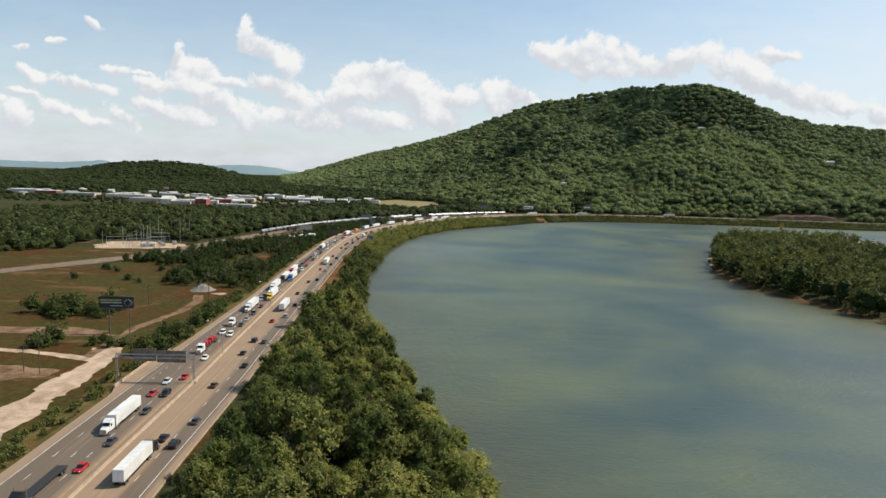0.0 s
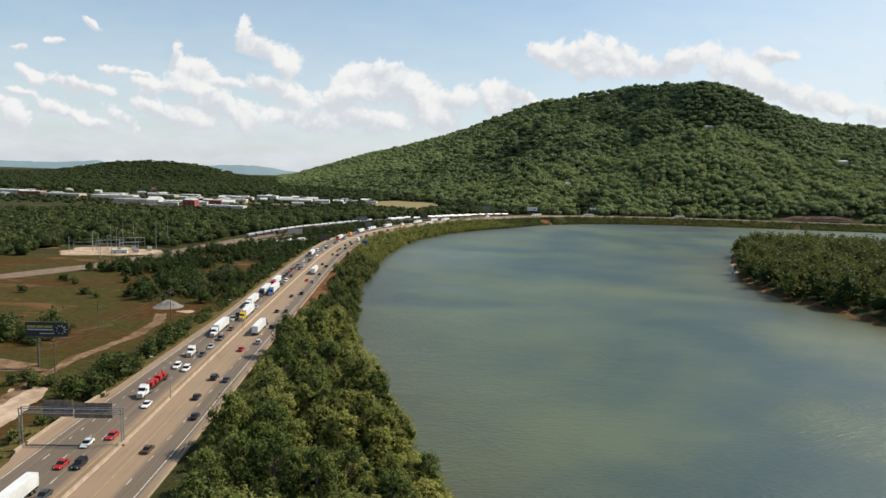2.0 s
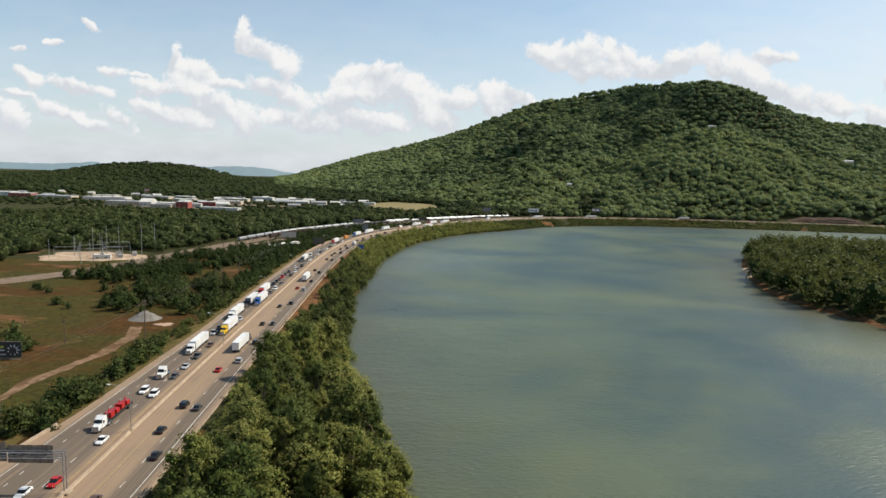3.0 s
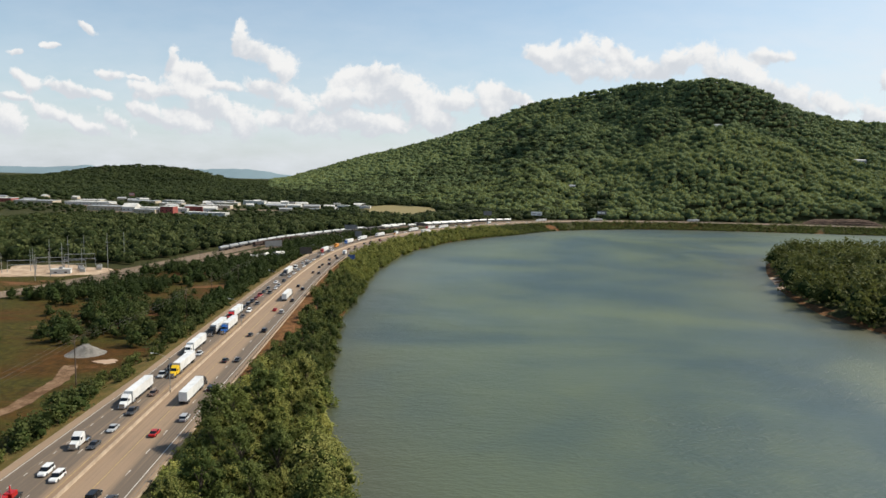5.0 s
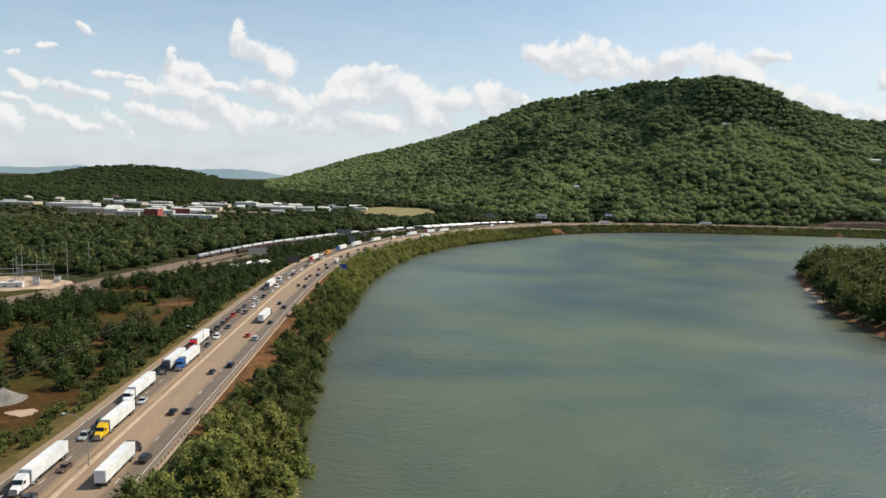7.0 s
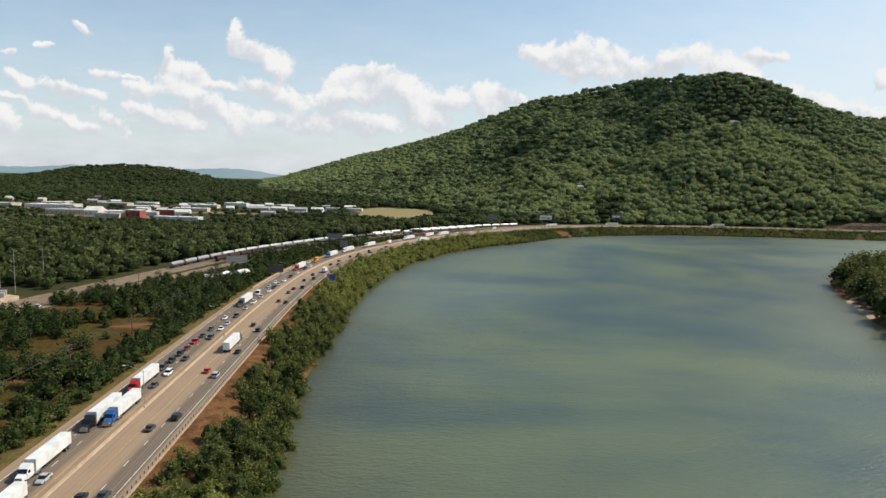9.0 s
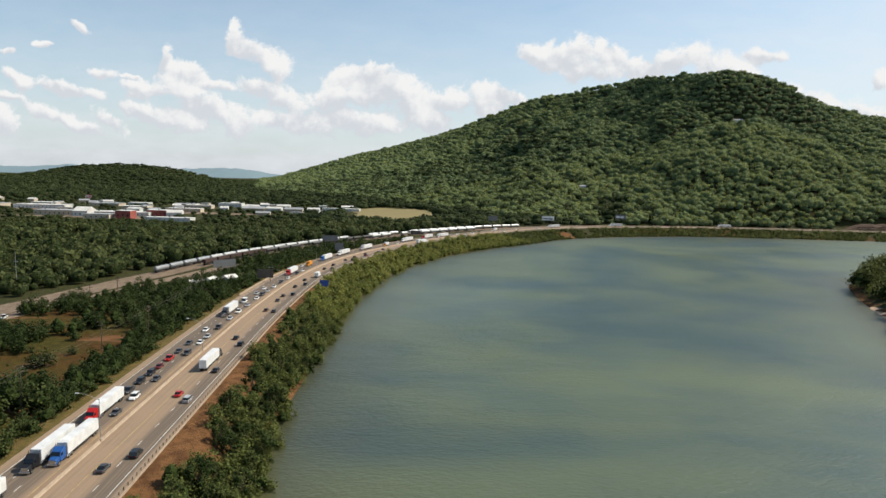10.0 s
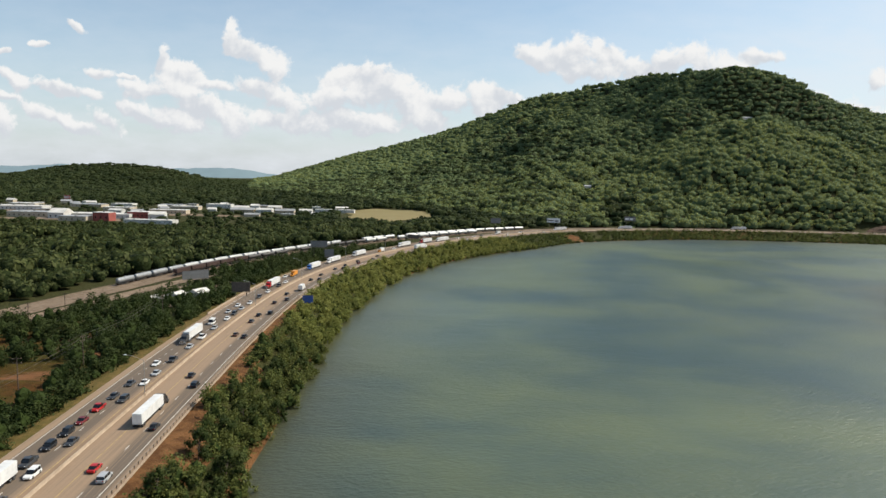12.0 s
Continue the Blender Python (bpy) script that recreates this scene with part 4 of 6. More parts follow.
plant(12, "shrub", DARK_SHRUB, (-111, 231, -98, 330), 5.0, lambda x, y: side_of(ROAD, x, y)[0] < -22, 1.3, "tall dark green bush beside the sign gantry", "verge shrubs")


def beyond_rail(x, y):
    rail, road = side_of(RAIL, x, y)[0], side_of(ROAD, x, y)[0]
    yard = ((x + 272) ** 2 / 60**2 + (y - 556) ** 2 / 50**2) < 1
    town = (y > 1118) & (y < 1235) & (x < -345) & (x > -620) | (y > 1240) & (y < 1480) & (x < -180) & (x > -1000) & (rough_field(x, y, 90, 77) > -0.55)
    built = np.zeros(np.shape(x), bool)
    for b in TOWN + TOWN_FAR:
        built |= (np.abs(x - b[0]) < b[2] / 2 + 7) & (y < b[1] + b[3] / 2 + 8) & (y > b[1] - b[3] / 2 - 28)
    town = town & (rough_field(x, y, 60, 78) < -0.1) | built
    straw = ((x + 100) ** 2 / 76**2 + (y - 1345) ** 2 / 190**2) < 1
    glade = ((x + 395) ** 2 / 75**2 + (y - 905) ** 2 / 22**2) < 1
    meadow = (y < 520) & (rail > -90)
    return (rail < -20) & (road < -40) & ~yard & ~town & ~straw & ~glade & ~meadow & (x > -0.80 * y - 160)


x, y = scatter(13, beyond_rail, (-560, 440, 120, 1110), 8.6)
wood_stuff("valley_wood", x, y, height_at(x, y) - 0.5, 9.0, 5.4, 24, 1.4, M_VALLEY_SHADED, "dense dark green wood beyond the railway", 13, 0.35, 0.9)
x, y = scatter(14, beyond_rail, (-1750, 1110, 320, 2600), 17.0)
wood_stuff("valley_wood", x, y, height_at(x, y) - 0.5, 10, 10.0, 24, 2.4, M_VALLEY_SHADED, "distant green wood on the valley floor", 14)


HILL_HOUSES = [(28.9, 1795, 24, "large pale house half hidden in mountain forest"), (19.8, 1895, 20, "pale house high on the wooded slope"),
               (9.1, 1545, 12, "small white house at the forest edge")]


def on_mountain(x, y):
    az, r = np.degrees(np.arctan2(x - 7.7, y + 14.5)), np.hypot(x - 7.7, y + 14.5)
    foot, crest = np.interp(az, RIDGE[:, 0], RIDGE[:, 1]), np.interp(az, RIDGE[:, 0], RIDGE[:, 2])
    patch = ((x - 250 - 0.2 * (y - 1290)) ** 2 / 25**2 + (y - 1288) ** 2 / 98**2) < 1
    patch = patch | (x > 578) & (x < 742) & (side_of(ROAD, x, y)[0] > -44)
    for bearing, far, _, _ in HILL_HOUSES:
        hx, hy = 7.7 + far * math.sin(radians(bearing)), -14.5 + far * math.cos(radians(bearing))
        patch = patch | (((x - hx) ** 2 / 14**2 + (y - hy + 12) ** 2 / 22**2) < 1)
    return ((r > foot - 30) | (az > 8)) & (r < crest + 25) & (az > -15) & (az < 42) & ((side_of(RAIL, x, y)[0] < -12) | (x > 300) & (side_of(ROAD, x, y)[0] < -24)) & ~patch


x, y = scatter(15, lambda x, y: on_mountain(x, y) & (np.hypot(x, y) < 1800), (-200, 1120, 1400, 1800), 9.6)
wood_stuff("mountain_forest", x, y, height_at(x, y) - 0.5, 12.5, 7.6, 36, 1.55, M_FOREST_HAZED, "green broadleaf forest on the mountain side", 15, 0.50, 0.62)
x, y = scatter(16, lambda x, y: on_mountain(x, y) & (np.hypot(x, y) >= 1800) & (np.hypot(x, y) < 2600), (-800, 1350, 1700, 2600), 11.0)
wood_stuff("mountain_forest", x, y, height_at(x, y) - 0.5, 12.0, 8.6, 18, 2.0, M_FOREST_HAZED, "green broadleaf forest towards the summit", 16, 0.5, 0.55)

x, y = scatter(18, lambda x, y: on_mountain(x, y) & (np.hypot(x, y) >= 2600), (-1150, 2000, 2000, 4400), 18.5)
wood_stuff("mountain_forest", x, y, height_at(x, y) - 0.5, 14, 12.5, 20, 2.6, M_FOREST_HAZED, "green broadleaf forest on the far flank", 18)


def left_hill(x, y):
    az, r = np.degrees(np.arctan2(x - 7.7, y + 14.5)), np.hypot(x - 7.7, y + 14.5)
    return (r > 2150) & (r < np.interp(az, RIDGE[:, 0], RIDGE[:, 2]) + 20) & (az > -37) & (az < -14)


x, y = scatter(17, left_hill, (-2700, 1700, -550, 3800), 21.0)
wood_stuff("hill_forest", x, y, height_at(x, y) - 1.5, 9, 13, 12, 3.4, M_VALLEY_SHADED, "wooded low hill in the distance", 17, 0.4, 0.5)


def drape(name, line, half, mat, label, lift=0.10, ragged=0.0, kind="ground", taper=1.0):
    """A worn strip lying on the ground along a line."""
    off = np.linspace(-half, half, 9)
    verts, quads = ribbon(line, off, 0.0)
    if taper != 1.0:
        mid = np.repeat(line[:, :2], 9, 0)
        verts[:, :2] = mid + (verts[:, :2] - mid) * np.repeat(np.linspace(1, taper, len(line)), 9)[:, None]
    if ragged:
        verts[:, :2] += 0.5 * ragged * np.stack([rough_field(verts[:, 0], verts[:, 1], 7, 15), rough_field(verts[:, 0], verts[:, 1], 6, 16)], 1)
        verts[:, :2] += ragged * np.stack([rough_field(verts[:, 0], verts[:, 1], 23, 5), rough_field(verts[:, 0], verts[:, 1], 19, 6)], 1)
    verts[:, 2] = height_at(verts[:, 0], verts[:, 1]) + lift
    tagged(new(name, array_mesh(name, verts, quads, (mat,), True)), label, kind, kind="structure")


def oval(name, x, y, rx, ry, mat, label, lift=0.12):
    """An uneven patch of ground."""
    rings = np.linspace(0, 1, 9)[1:]
    a = np.linspace(0, 2 * np.pi, 40, endpoint=False)
    edge = 1 + 0.16 * np.sin(3 * a + x) + 0.09 * np.sin(7 * a + y)
    vx = np.r_[x, (x + rx * rings[:, None] * edge * np.cos(a)).ravel()]
    vy = np.r_[y, (y + ry * rings[:, None] * edge * np.sin(a)).ravel()]
    verts = np.stack([vx, vy, height_at(vx, vy) + lift], 1)
    k = np.arange(40)
    tris = [np.stack([np.zeros(40, int), 1 + k, 1 + (k + 1) % 40], 1)]
    for j in range(7):
        a0, b0 = 1 + 40 * j + k, 1 + 40 * j + (k + 1) % 40
        tris += [np.stack([a0, a0 + 40, b0 + 40], 1), np.stack([a0, b0 + 40, b0], 1)]
    tagged(new(name, array_mesh(name, verts, np.vstack(tris), (mat,), True)), label, "ground", kind="structure")


drape("dirt_track", spline([(-113, 60), (-117, 120), (-120, 165), (-122.5, 195), (-123, 213), (-126, 230), (-134, 242)], 2.0), 8.0, M_DIRT, "broad pale beaten dirt track beside the motorway", 0.10, 2.4, "track", 0.6)
drape("dirt_track", spline([(-126, 222), (-140, 227), (-160, 231), (-185, 233), (-215, 232), (-260, 226)], 2.0), 2.2, M_DIRT, "pale dirt track across the brown field", 0.14, 1.0, "track", 0.7)
drape("dirt_track", spline([(-131, 222), (-134, 250), (-135, 275), (-131, 300), (-131, 330), (-138, 352)], 2.0), 2.0, M_SOIL, "reddish dirt path to the gravel heap", 0.12, 1.2, "track", 1.3)
verge_line = np.array([place_on(ROAD, k)[:2] for k in np.arange(along(ROAD, 60), along(ROAD, 760), 4.0)])
inner = west_edge(verge_line[:, 1]) - 0.15
verts, quads = ribbon(verge_line, inner[:, None] - np.linspace(9.0, 0.0, 8), 0.0)
verts[:, 2] = height_at(verts[:, 0], verts[:, 1]) + 0.12
tagged(new("grass_verge", array_mesh("grass_verge", verts, quads, (M_VERGE,), True)), "strip of dry olive grass beside the road shoulder", "grass", kind="structure")
drape("rail_bed", RAIL[RAIL[:, 0] < 260], 9.5, M_BALLAST, "brown gravel bed under the railway tracks", 0.25, 0.6, "railway")
drape("service_road", spline([(-226, 505), (-205, 580), (-190, 640), (-176, 695), (-158, 752), (-136, 800), (-112, 845)], 4.0), 5.0, M_BALLAST, "brown gravel yard beside the tracks", 0.16, 0.8, "track")

def build_rock_cut():
    """A blasted rock face where the motorway runs round the foot of the mountain."""
    line = ROAD[(ROAD[:, 0] > 585) & (ROAD[:, 0] < 735)]
    off, rise = np.array([-22.5, -23.5, -25.0, -26.0, -28.5, -30.0, -35.0, -44.0]), np.array([-0.6, 2.6, 4.4, 7.4, 8.8, 10.5, 11.5, 7.0])
    verts, quads = ribbon(line, off, 0.0)
    k = len(off)
    ends = smooth(np.minimum(np.arange(len(line)), np.arange(len(line))[::-1]) / 9)
    high = np.repeat(ends * (0.85 + 0.25 * rough_field(line[:, 0], line[:, 1], 60, 33)), k)
    verts[:, 2] = rise[np.tile(np.arange(k), len(line))] * high + 0.7 * rough_field(verts[:, 0] + 3 * verts[:, 1], verts[:, 1], 9, 34)
    verts[:, 1] += 0.9 * rough_field(verts[:, 0], verts[:, 1] * 2, 7, 35)
    tagged(new("rock_face", array_mesh("rock_face", verts, quads, (M_ROCK,))), "reddish brown rock cutting behind the motorway curve", "rock face", kind="structure")


build_rock_cut()
oval("gravel_yard", -152, 672, 17, 36, M_BALLAST, "pale gravel yard round the small sheds", 0.2)
oval("substation_yard", -275, 562, 40, 26, M_DIRT, "pale gravel yard of the substation")
oval("bare_ground", -360, 575, 40, 16, M_SOIL, "bare reddish earth in the field")
oval("bare_ground", -172, 262, 34, 7, M_SOIL, "bare reddish earth in the brown field", 0.10)
oval("bare_ground", -150, 205, 17, 9, M_SOIL, "bare reddish earth beside the dirt track", 0.10)
oval("bare_ground", -205, 262, 20, 5, M_SOIL, "bare reddish earth in the brown field", 0.10)
oval("bare_ground", -127.5, 356, 4.2, 3.0, M_SAND, "small patch of pale sand", 0.16)
oval("straw_field", -100, 1370, 72, 155, M_STRAW, "golden mown field between woods", 0.5)
oval("meadow", 250, 1300, 22, 74, M_MEADOW, "bright green meadow below the mountain", 0.5)
oval("glade", -395, 905, 72, 20, M_STRAW, "dry clearing in the wood", 0.3)
oval("bare_ground", -340, 868, 16, 7, M_DIRT, "bare orange earth in a clearing", 0.5)
for k, (bx, by) in enumerate(((-139, 243), (-136, 248), (-130, 241), (-126, 244), (-118, 262))):
    grow("shrub", DARK_SHRUB[k % 3], bx, by, height_at(bx, by) - 0.2, 0.9 + 0.12 * (k % 3), 70 * k, "single green bush beside the dirt track", "field bushes")
oval("parking_lot", -480, 1148, 120, 24, M_BALLAST, "pale paved yard between low buildings", 0.2)
oval("parking_lot", -400, 1262, 90, 22, M_BALLAST, "pale paved yard between low buildings", 0.2)
oval("parking_lot", -620, 1262, 120, 24, M_BALLAST, "pale paved yard between low buildings", 0.2)

for k, (bx, by, size) in enumerate(((-56, 361, 0.85), (-60, 378, 0.50), (-70, 357, 0.30))):
    grow("tree", BROAD[0], bx, by, height_at(bx, by) - 0.2, size, 110 * k, "bright yellow-green young tree on the clay bank", "bank trees")

# ---- roadside and town ----
M_WHITE = plain("white_paint", (0.78, 0.78, 0.76), 0.4, 0, 0.15, 0.5)
M_TRAILER = plain("trailer_white", (0.66, 0.66, 0.65), 0.4, 0, 0.22, 0.35)
M_TYRE = plain("tyre_rubber", (0.022, 0.022, 0.022), 0.85, 0, 0.3, 2)
M_CHROME = plain("bright_metal", (0.60, 0.60, 0.60), 0.25, 0.9, 0.2, 2)
M_GLASS = material("tinted_glass", (0.012, 0.014, 0.016), 0.06, None, 0, 0, 0.6)
M_LAMP = material("headlamp_glass", (0.75, 0.75, 0.72), 0.15)
M_TAIL = material("tail_lamp", (0.35, 0.012, 0.012), 0.25)
M_CHASSIS = plain("chassis_black", (0.03, 0.03, 0.03), 0.7, 0.2, 0.3, 1)
CAR_PAINT = {
    "black": (0.018, 0.018, 0.020), "dark grey": (0.05, 0.052, 0.056), "white": (0.76, 0.76, 0.75), "silver": (0.40, 0.41, 0.42), "red": (0.42, 0.018, 0.016),
    "brown": (0.10, 0.055, 0.035), "blue": (0.025, 0.10, 0.32), "yellow": (0.75, 0.48, 0.02), "dark blue": (0.02, 0.035, 0.085), "orange": (0.70, 0.28, 0.03), "dark red": (0.14, 0.015, 0.015)}
PAINTS = {name: plain("car_paint_" + name.replace(" ", "_"), c, 0.28, 0.15, 0.12, 0.8) for name, c in CAR_PAINT.items()}


def wheel(parent, x, y, r, w):
    bm = bm_rod(bmesh.new(), (x - w / 2, y, r), (x + w / 2, y, r), r, r, 14)
    tyre = part("wheel", bm, M_TYRE, parent)
    side = 1 if x > 0 else -1
    part("rim", bm_rod(bmesh.new(), (x + side * w * 0.42, y, r), (x + side * w * 0.56, y, r), r * 0.58, r * 0.5, 10), M_CHROME, tyre, "metal wheel rim")


def ring(y, half, low, high, top=0.86):
    """A rounded car section at y."""
    return [(-half, y, low), (-half, y, low + (high - low) * 0.7), (-half * top, y, high), (half * top, y, high), (half, y, low + (high - low) * 0.7), (half, y, low)]


def make_car(kind, paint):
    """A road car, front towards +y, standing on z = 0."""
    mat = PAINTS[paint]
    label = {"sedan": "saloon car", "suv": "sport utility car", "pickup": "pickup truck", "van": "panel van"}[kind]
    root = tagged(new("car" if kind != "pickup" else "pickup"), f"{paint} {label} driving on the concrete motorway", "car", "motorway traffic")
    if kind == "sedan":
        half, length, belt, roof = 0.92, 2.38, 0.88, 1.45
        cabin = [(-1.75, 0.60, 0.90), (-0.95, 0.74, roof), (0.35, 0.74, roof), (1.15, 0.66, 0.92)]
    elif kind == "suv":
        half, length, belt, roof = 0.97, 2.42, 1.02, 1.78
        cabin = [(-2.25, 0.80, 1.04), (-2.0, 0.84, roof - 0.03), (0.45, 0.84, roof), (1.25, 0.76, 1.05)]
    elif kind == "pickup":
        half, length, belt, roof = 1.0, 2.85, 1.05, 1.86
        cabin = [(-0.55, 0.84, 1.06), (-0.40, 0.86, roof), (0.85, 0.86, roof), (1.60, 0.78, 1.08)]
    else:
        half, length, belt, roof = 1.0, 2.75, 1.15, 2.35
        cabin = [(-2.70, 0.90, 1.16), (-2.65, 0.92, roof), (1.25, 0.92, roof), (2.10, 0.82, 1.18)]
    hood = belt - 0.08
    bm = bm_loft(bmesh.new(), [ring(-length, half * 0.86, 0.38, belt - 0.22), ring(-length + 0.12, half * 0.96, 0.26, belt - 0.03), ring(-length * 0.4, half, 0.24, belt),
                               ring(length * 0.35, half, 0.24, belt), ring(length - 0.30, half * 0.96, 0.26, hood - 0.06), ring(length, half * 0.80, 0.36, hood - 0.28)])
    part("body", bm, mat, root)
    (y0, w0, z0), (y1, w1, z1), (y2, w2, z2), (y3, w3, z3) = cabin
    glass = bm_loft(bmesh.new(), [[(-w0 - 0.14, y0, z0 - 0.05), (w0 + 0.14, y0, z0 - 0.05), (w3 + 0.14, y3, z3 - 0.05), (-w3 - 0.14, y3, z3 - 0.05)],
                                  [(-w1, y1, z1 - 0.03), (w1, y1, z1 - 0.03), (w2, y2, z2 - 0.03), (-w2, y2, z2 - 0.03)]])
    windows = part("window", glass, M_GLASS, root, "dark tinted glass")
    bm = bmesh.new()
    bm_box(bm, -w1, y1 - 0.05, z1 - 0.05, w1, y2 + 0.08, z1 + 0.02, 0.02)
    part("roof", bm, mat, root)
    if kind == "van":
        bm = bmesh.new()
        bm_box(bm, -half * 0.95, -length + 0.02, belt - 0.05, half * 0.95, 0.7, roof - 0.02, 0.06)
        part("cargo_body", bm, mat, root)
    elif kind != "pickup":
        for y in (y1 * 0.5 + y2 * 0.5, y1 + 0.02):
            for side in (-1, 1):
                part("pillar", bm_rod(bmesh.new(), (side * (w1 + 0.145), y + 0.1, z0), (side * (w1 + 0.012), y + 0.06, z1), 0.045, 0.045, 4), mat, windows)
    if kind == "pickup":
        bm = bmesh.new()
        bm_box(bm, -half * 0.80, -length + 0.16, belt - 0.02, half * 0.80, -0.62, belt + 0.012)
        part("cargo_bed", bm, M_CHASSIS, root, "dark open cargo bed")
        for side in (-1, 1):
            bm = bmesh.new()
            bm_box(bm, side * half * 0.82, -length + 0.1, belt - 0.05, side * half * 0.97, -0.55, belt + 0.09, 0.03)
            part("bed_side", bm, mat, root)
    r = 0.33 if kind == "sedan" else 0.38
    for side in (-1, 1):
        for y in (-length * 0.60, length * 0.60):
            wheel(root, side * (half - 0.10), y, r, 0.24)
        bm = bmesh.new()
        bm_box(bm, side * half * 0.52, length - 0.20, hood - 0.32, side * half * 0.80, length - 0.02, hood - 0.17, 0.02)
        part("headlight", bm, M_LAMP, root, "clear headlight")
        bm = bmesh.new()
        bm_box(bm, side * half * 0.60, -length - 0.01, belt - 0.34, side * half * 0.86, -length + 0.14, belt - 0.14, 0.02)
        part("tail_light", bm, M_TAIL, root, "red tail light")
    return root


def make_semi(cab, load="box"):
    """A tractor with its semi-trailer, front towards +y."""
    mat = PAINTS[cab]
    what = {"box": "long white box trailer", "flat": "flatbed trailer of red machinery", "empty": "low dark flatbed trailer", "none": "no trailer"}[load]
    root = tagged(new("semi_truck"), f"{cab} tractor truck with {what} on the motorway", "truck", "motorway traffic")
    # tractor
    bm = bm_loft(bmesh.new(), [ring(6.4, 1.20, 1.0, 3.55, 0.92), ring(7.2, 1.22, 0.9, 3.75, 0.92), ring(8.6, 1.18, 0.85, 3.05, 0.90), ring(9.0, 1.15, 0.85, 2.25, 0.90)])
    part("cab", bm, mat, root)
    bm = bm_loft(bmesh.new(), [ring(8.9, 1.02, 0.75, 2.10, 0.85), ring(10.0, 0.98, 0.70, 1.98, 0.85), ring(10.6, 0.88, 0.68, 1.80, 0.85)])
    part("hood", bm, mat, root)
    bm = bmesh.new()
    bm_loft(bm, [[(-1.02, 9.06, 2.18), (1.02, 9.06, 2.18), (0.98, 8.62, 3.02), (-0.98, 8.62, 3.02)], [(-1.02, 9.10, 2.18), (1.02, 9.10, 2.18), (0.98, 8.66, 3.02), (-0.98, 8.66, 3.02)]])
    part("windscreen", bm, M_GLASS, root, "dark windscreen")
    for side in (-1, 1):
        bm = bmesh.new()
        bm_box(bm, side * 1.16, 7.9, 2.05, side * 1.24, 8.7, 2.75, 0.02)
        part("side_window", bm, M_GLASS, root)
        bm = bmesh.new()
        bm_rod(bm, (side * 1.28, 6.3, 0.9), (side * 1.28, 6.3, 4.1), 0.09, 0.09, 8)
        part("exhaust_pipe", bm, M_CHROME, root, "upright chrome exhaust pipe")
        bm = bmesh.new()
        bm_box(bm, side * 0.62, 10.5, 1.05, side * 0.92, 10.66, 1.32, 0.02)
        part("headlight", bm, M_LAMP, root)
        bm = bmesh.new()
        bm_rod(bm, (side * 0.95, 4.2, 0.75), (side * 0.95, 6.2, 0.75), 0.34, 0.34, 10)
        part("fuel_tank", bm, M_CHROME, root, "bright metal fuel tank")
    bm = bmesh.new()
    bm_box(bm, -0.75, 10.56, 0.75, 0.75, 10.68, 1.75, 0.03)
    part("grille", bm, M_CHROME, root, "chrome grille")
    bm = bmesh.new()
    bm_box(bm, -1.18, 10.5, 0.42, 1.18, 10.78, 0.78, 0.05)
    part("bumper", bm, M_CHROME, root)
    bm = bmesh.new()
    bm_box(bm, -0.5, 2.6, 0.72, 0.5, 10.2, 1.0, 0.02)
    part("chassis", bm, M_CHASSIS, root)
    for y in (9.7, 4.9, 3.6):
        for side in (-1, 1):
            wheel(root, side * (1.05 if y > 9 else 0.95), y, 0.50, 0.32 if y > 9 else 0.55)
    if load == "none":
        return root
    if load == "box":
        bm = bmesh.new()
        bm_box(bm, -1.30, -10.4, 1.15, 1.30, 5.75, 4.11, 0.05)
        box = part("trailer", bm, M_TRAILER, root, "long white box trailer")
        for x0 in (-1.26, 0.03):
            bm = bmesh.new()
            bm_box(bm, x0, -10.44, 1.25, x0 + 1.23, -10.39, 4.0, 0.015)
            part("rear_door", bm, M_WHITE, box)
        for side in (-1, 1):
            bm = bmesh.new()
            bm_box(bm, side * 1.20, -5.4, 0.55, side * 1.24, 1.6, 1.15)
            part("side_skirt", bm, M_CHASSIS, root)
    else:
        bm = bmesh.new()
        bm_box(bm, -1.28, -10.4, 1.05, 1.28, 5.6, 1.32, 0.03)
        part("flatbed", bm, M_CHASSIS, root, "dark flatbed deck")
        if load == "flat":
            for k, y in enumerate((-8.0, -4.6, -1.2, 2.2)):
                bm = bmesh.new()
                bm_box(bm, -0.95, y - 1.2, 1.32, 0.95, y + 1.1, 2.5 + 0.4 * (k % 2), 0.12)
                bm_rod(bm, (-0.7, y + 0.9, 2.2), (0.6, y - 0.9, 3.3), 0.16, 0.16, 8)
                part("machine", bm, PAINTS["red"], root, "red machinery load")
    for y in (-9.2, -7.9):
        for side in (-1, 1):
            wheel(root, side * 0.95, y, 0.50, 0.55)
    bm = bmesh.new()
    bm_box(bm, -1.15, -10.42, 0.5, 1.15, -10.30, 0.68, 0.02)
    part("rear_bumper", bm, M_CHASSIS, root)
    return root


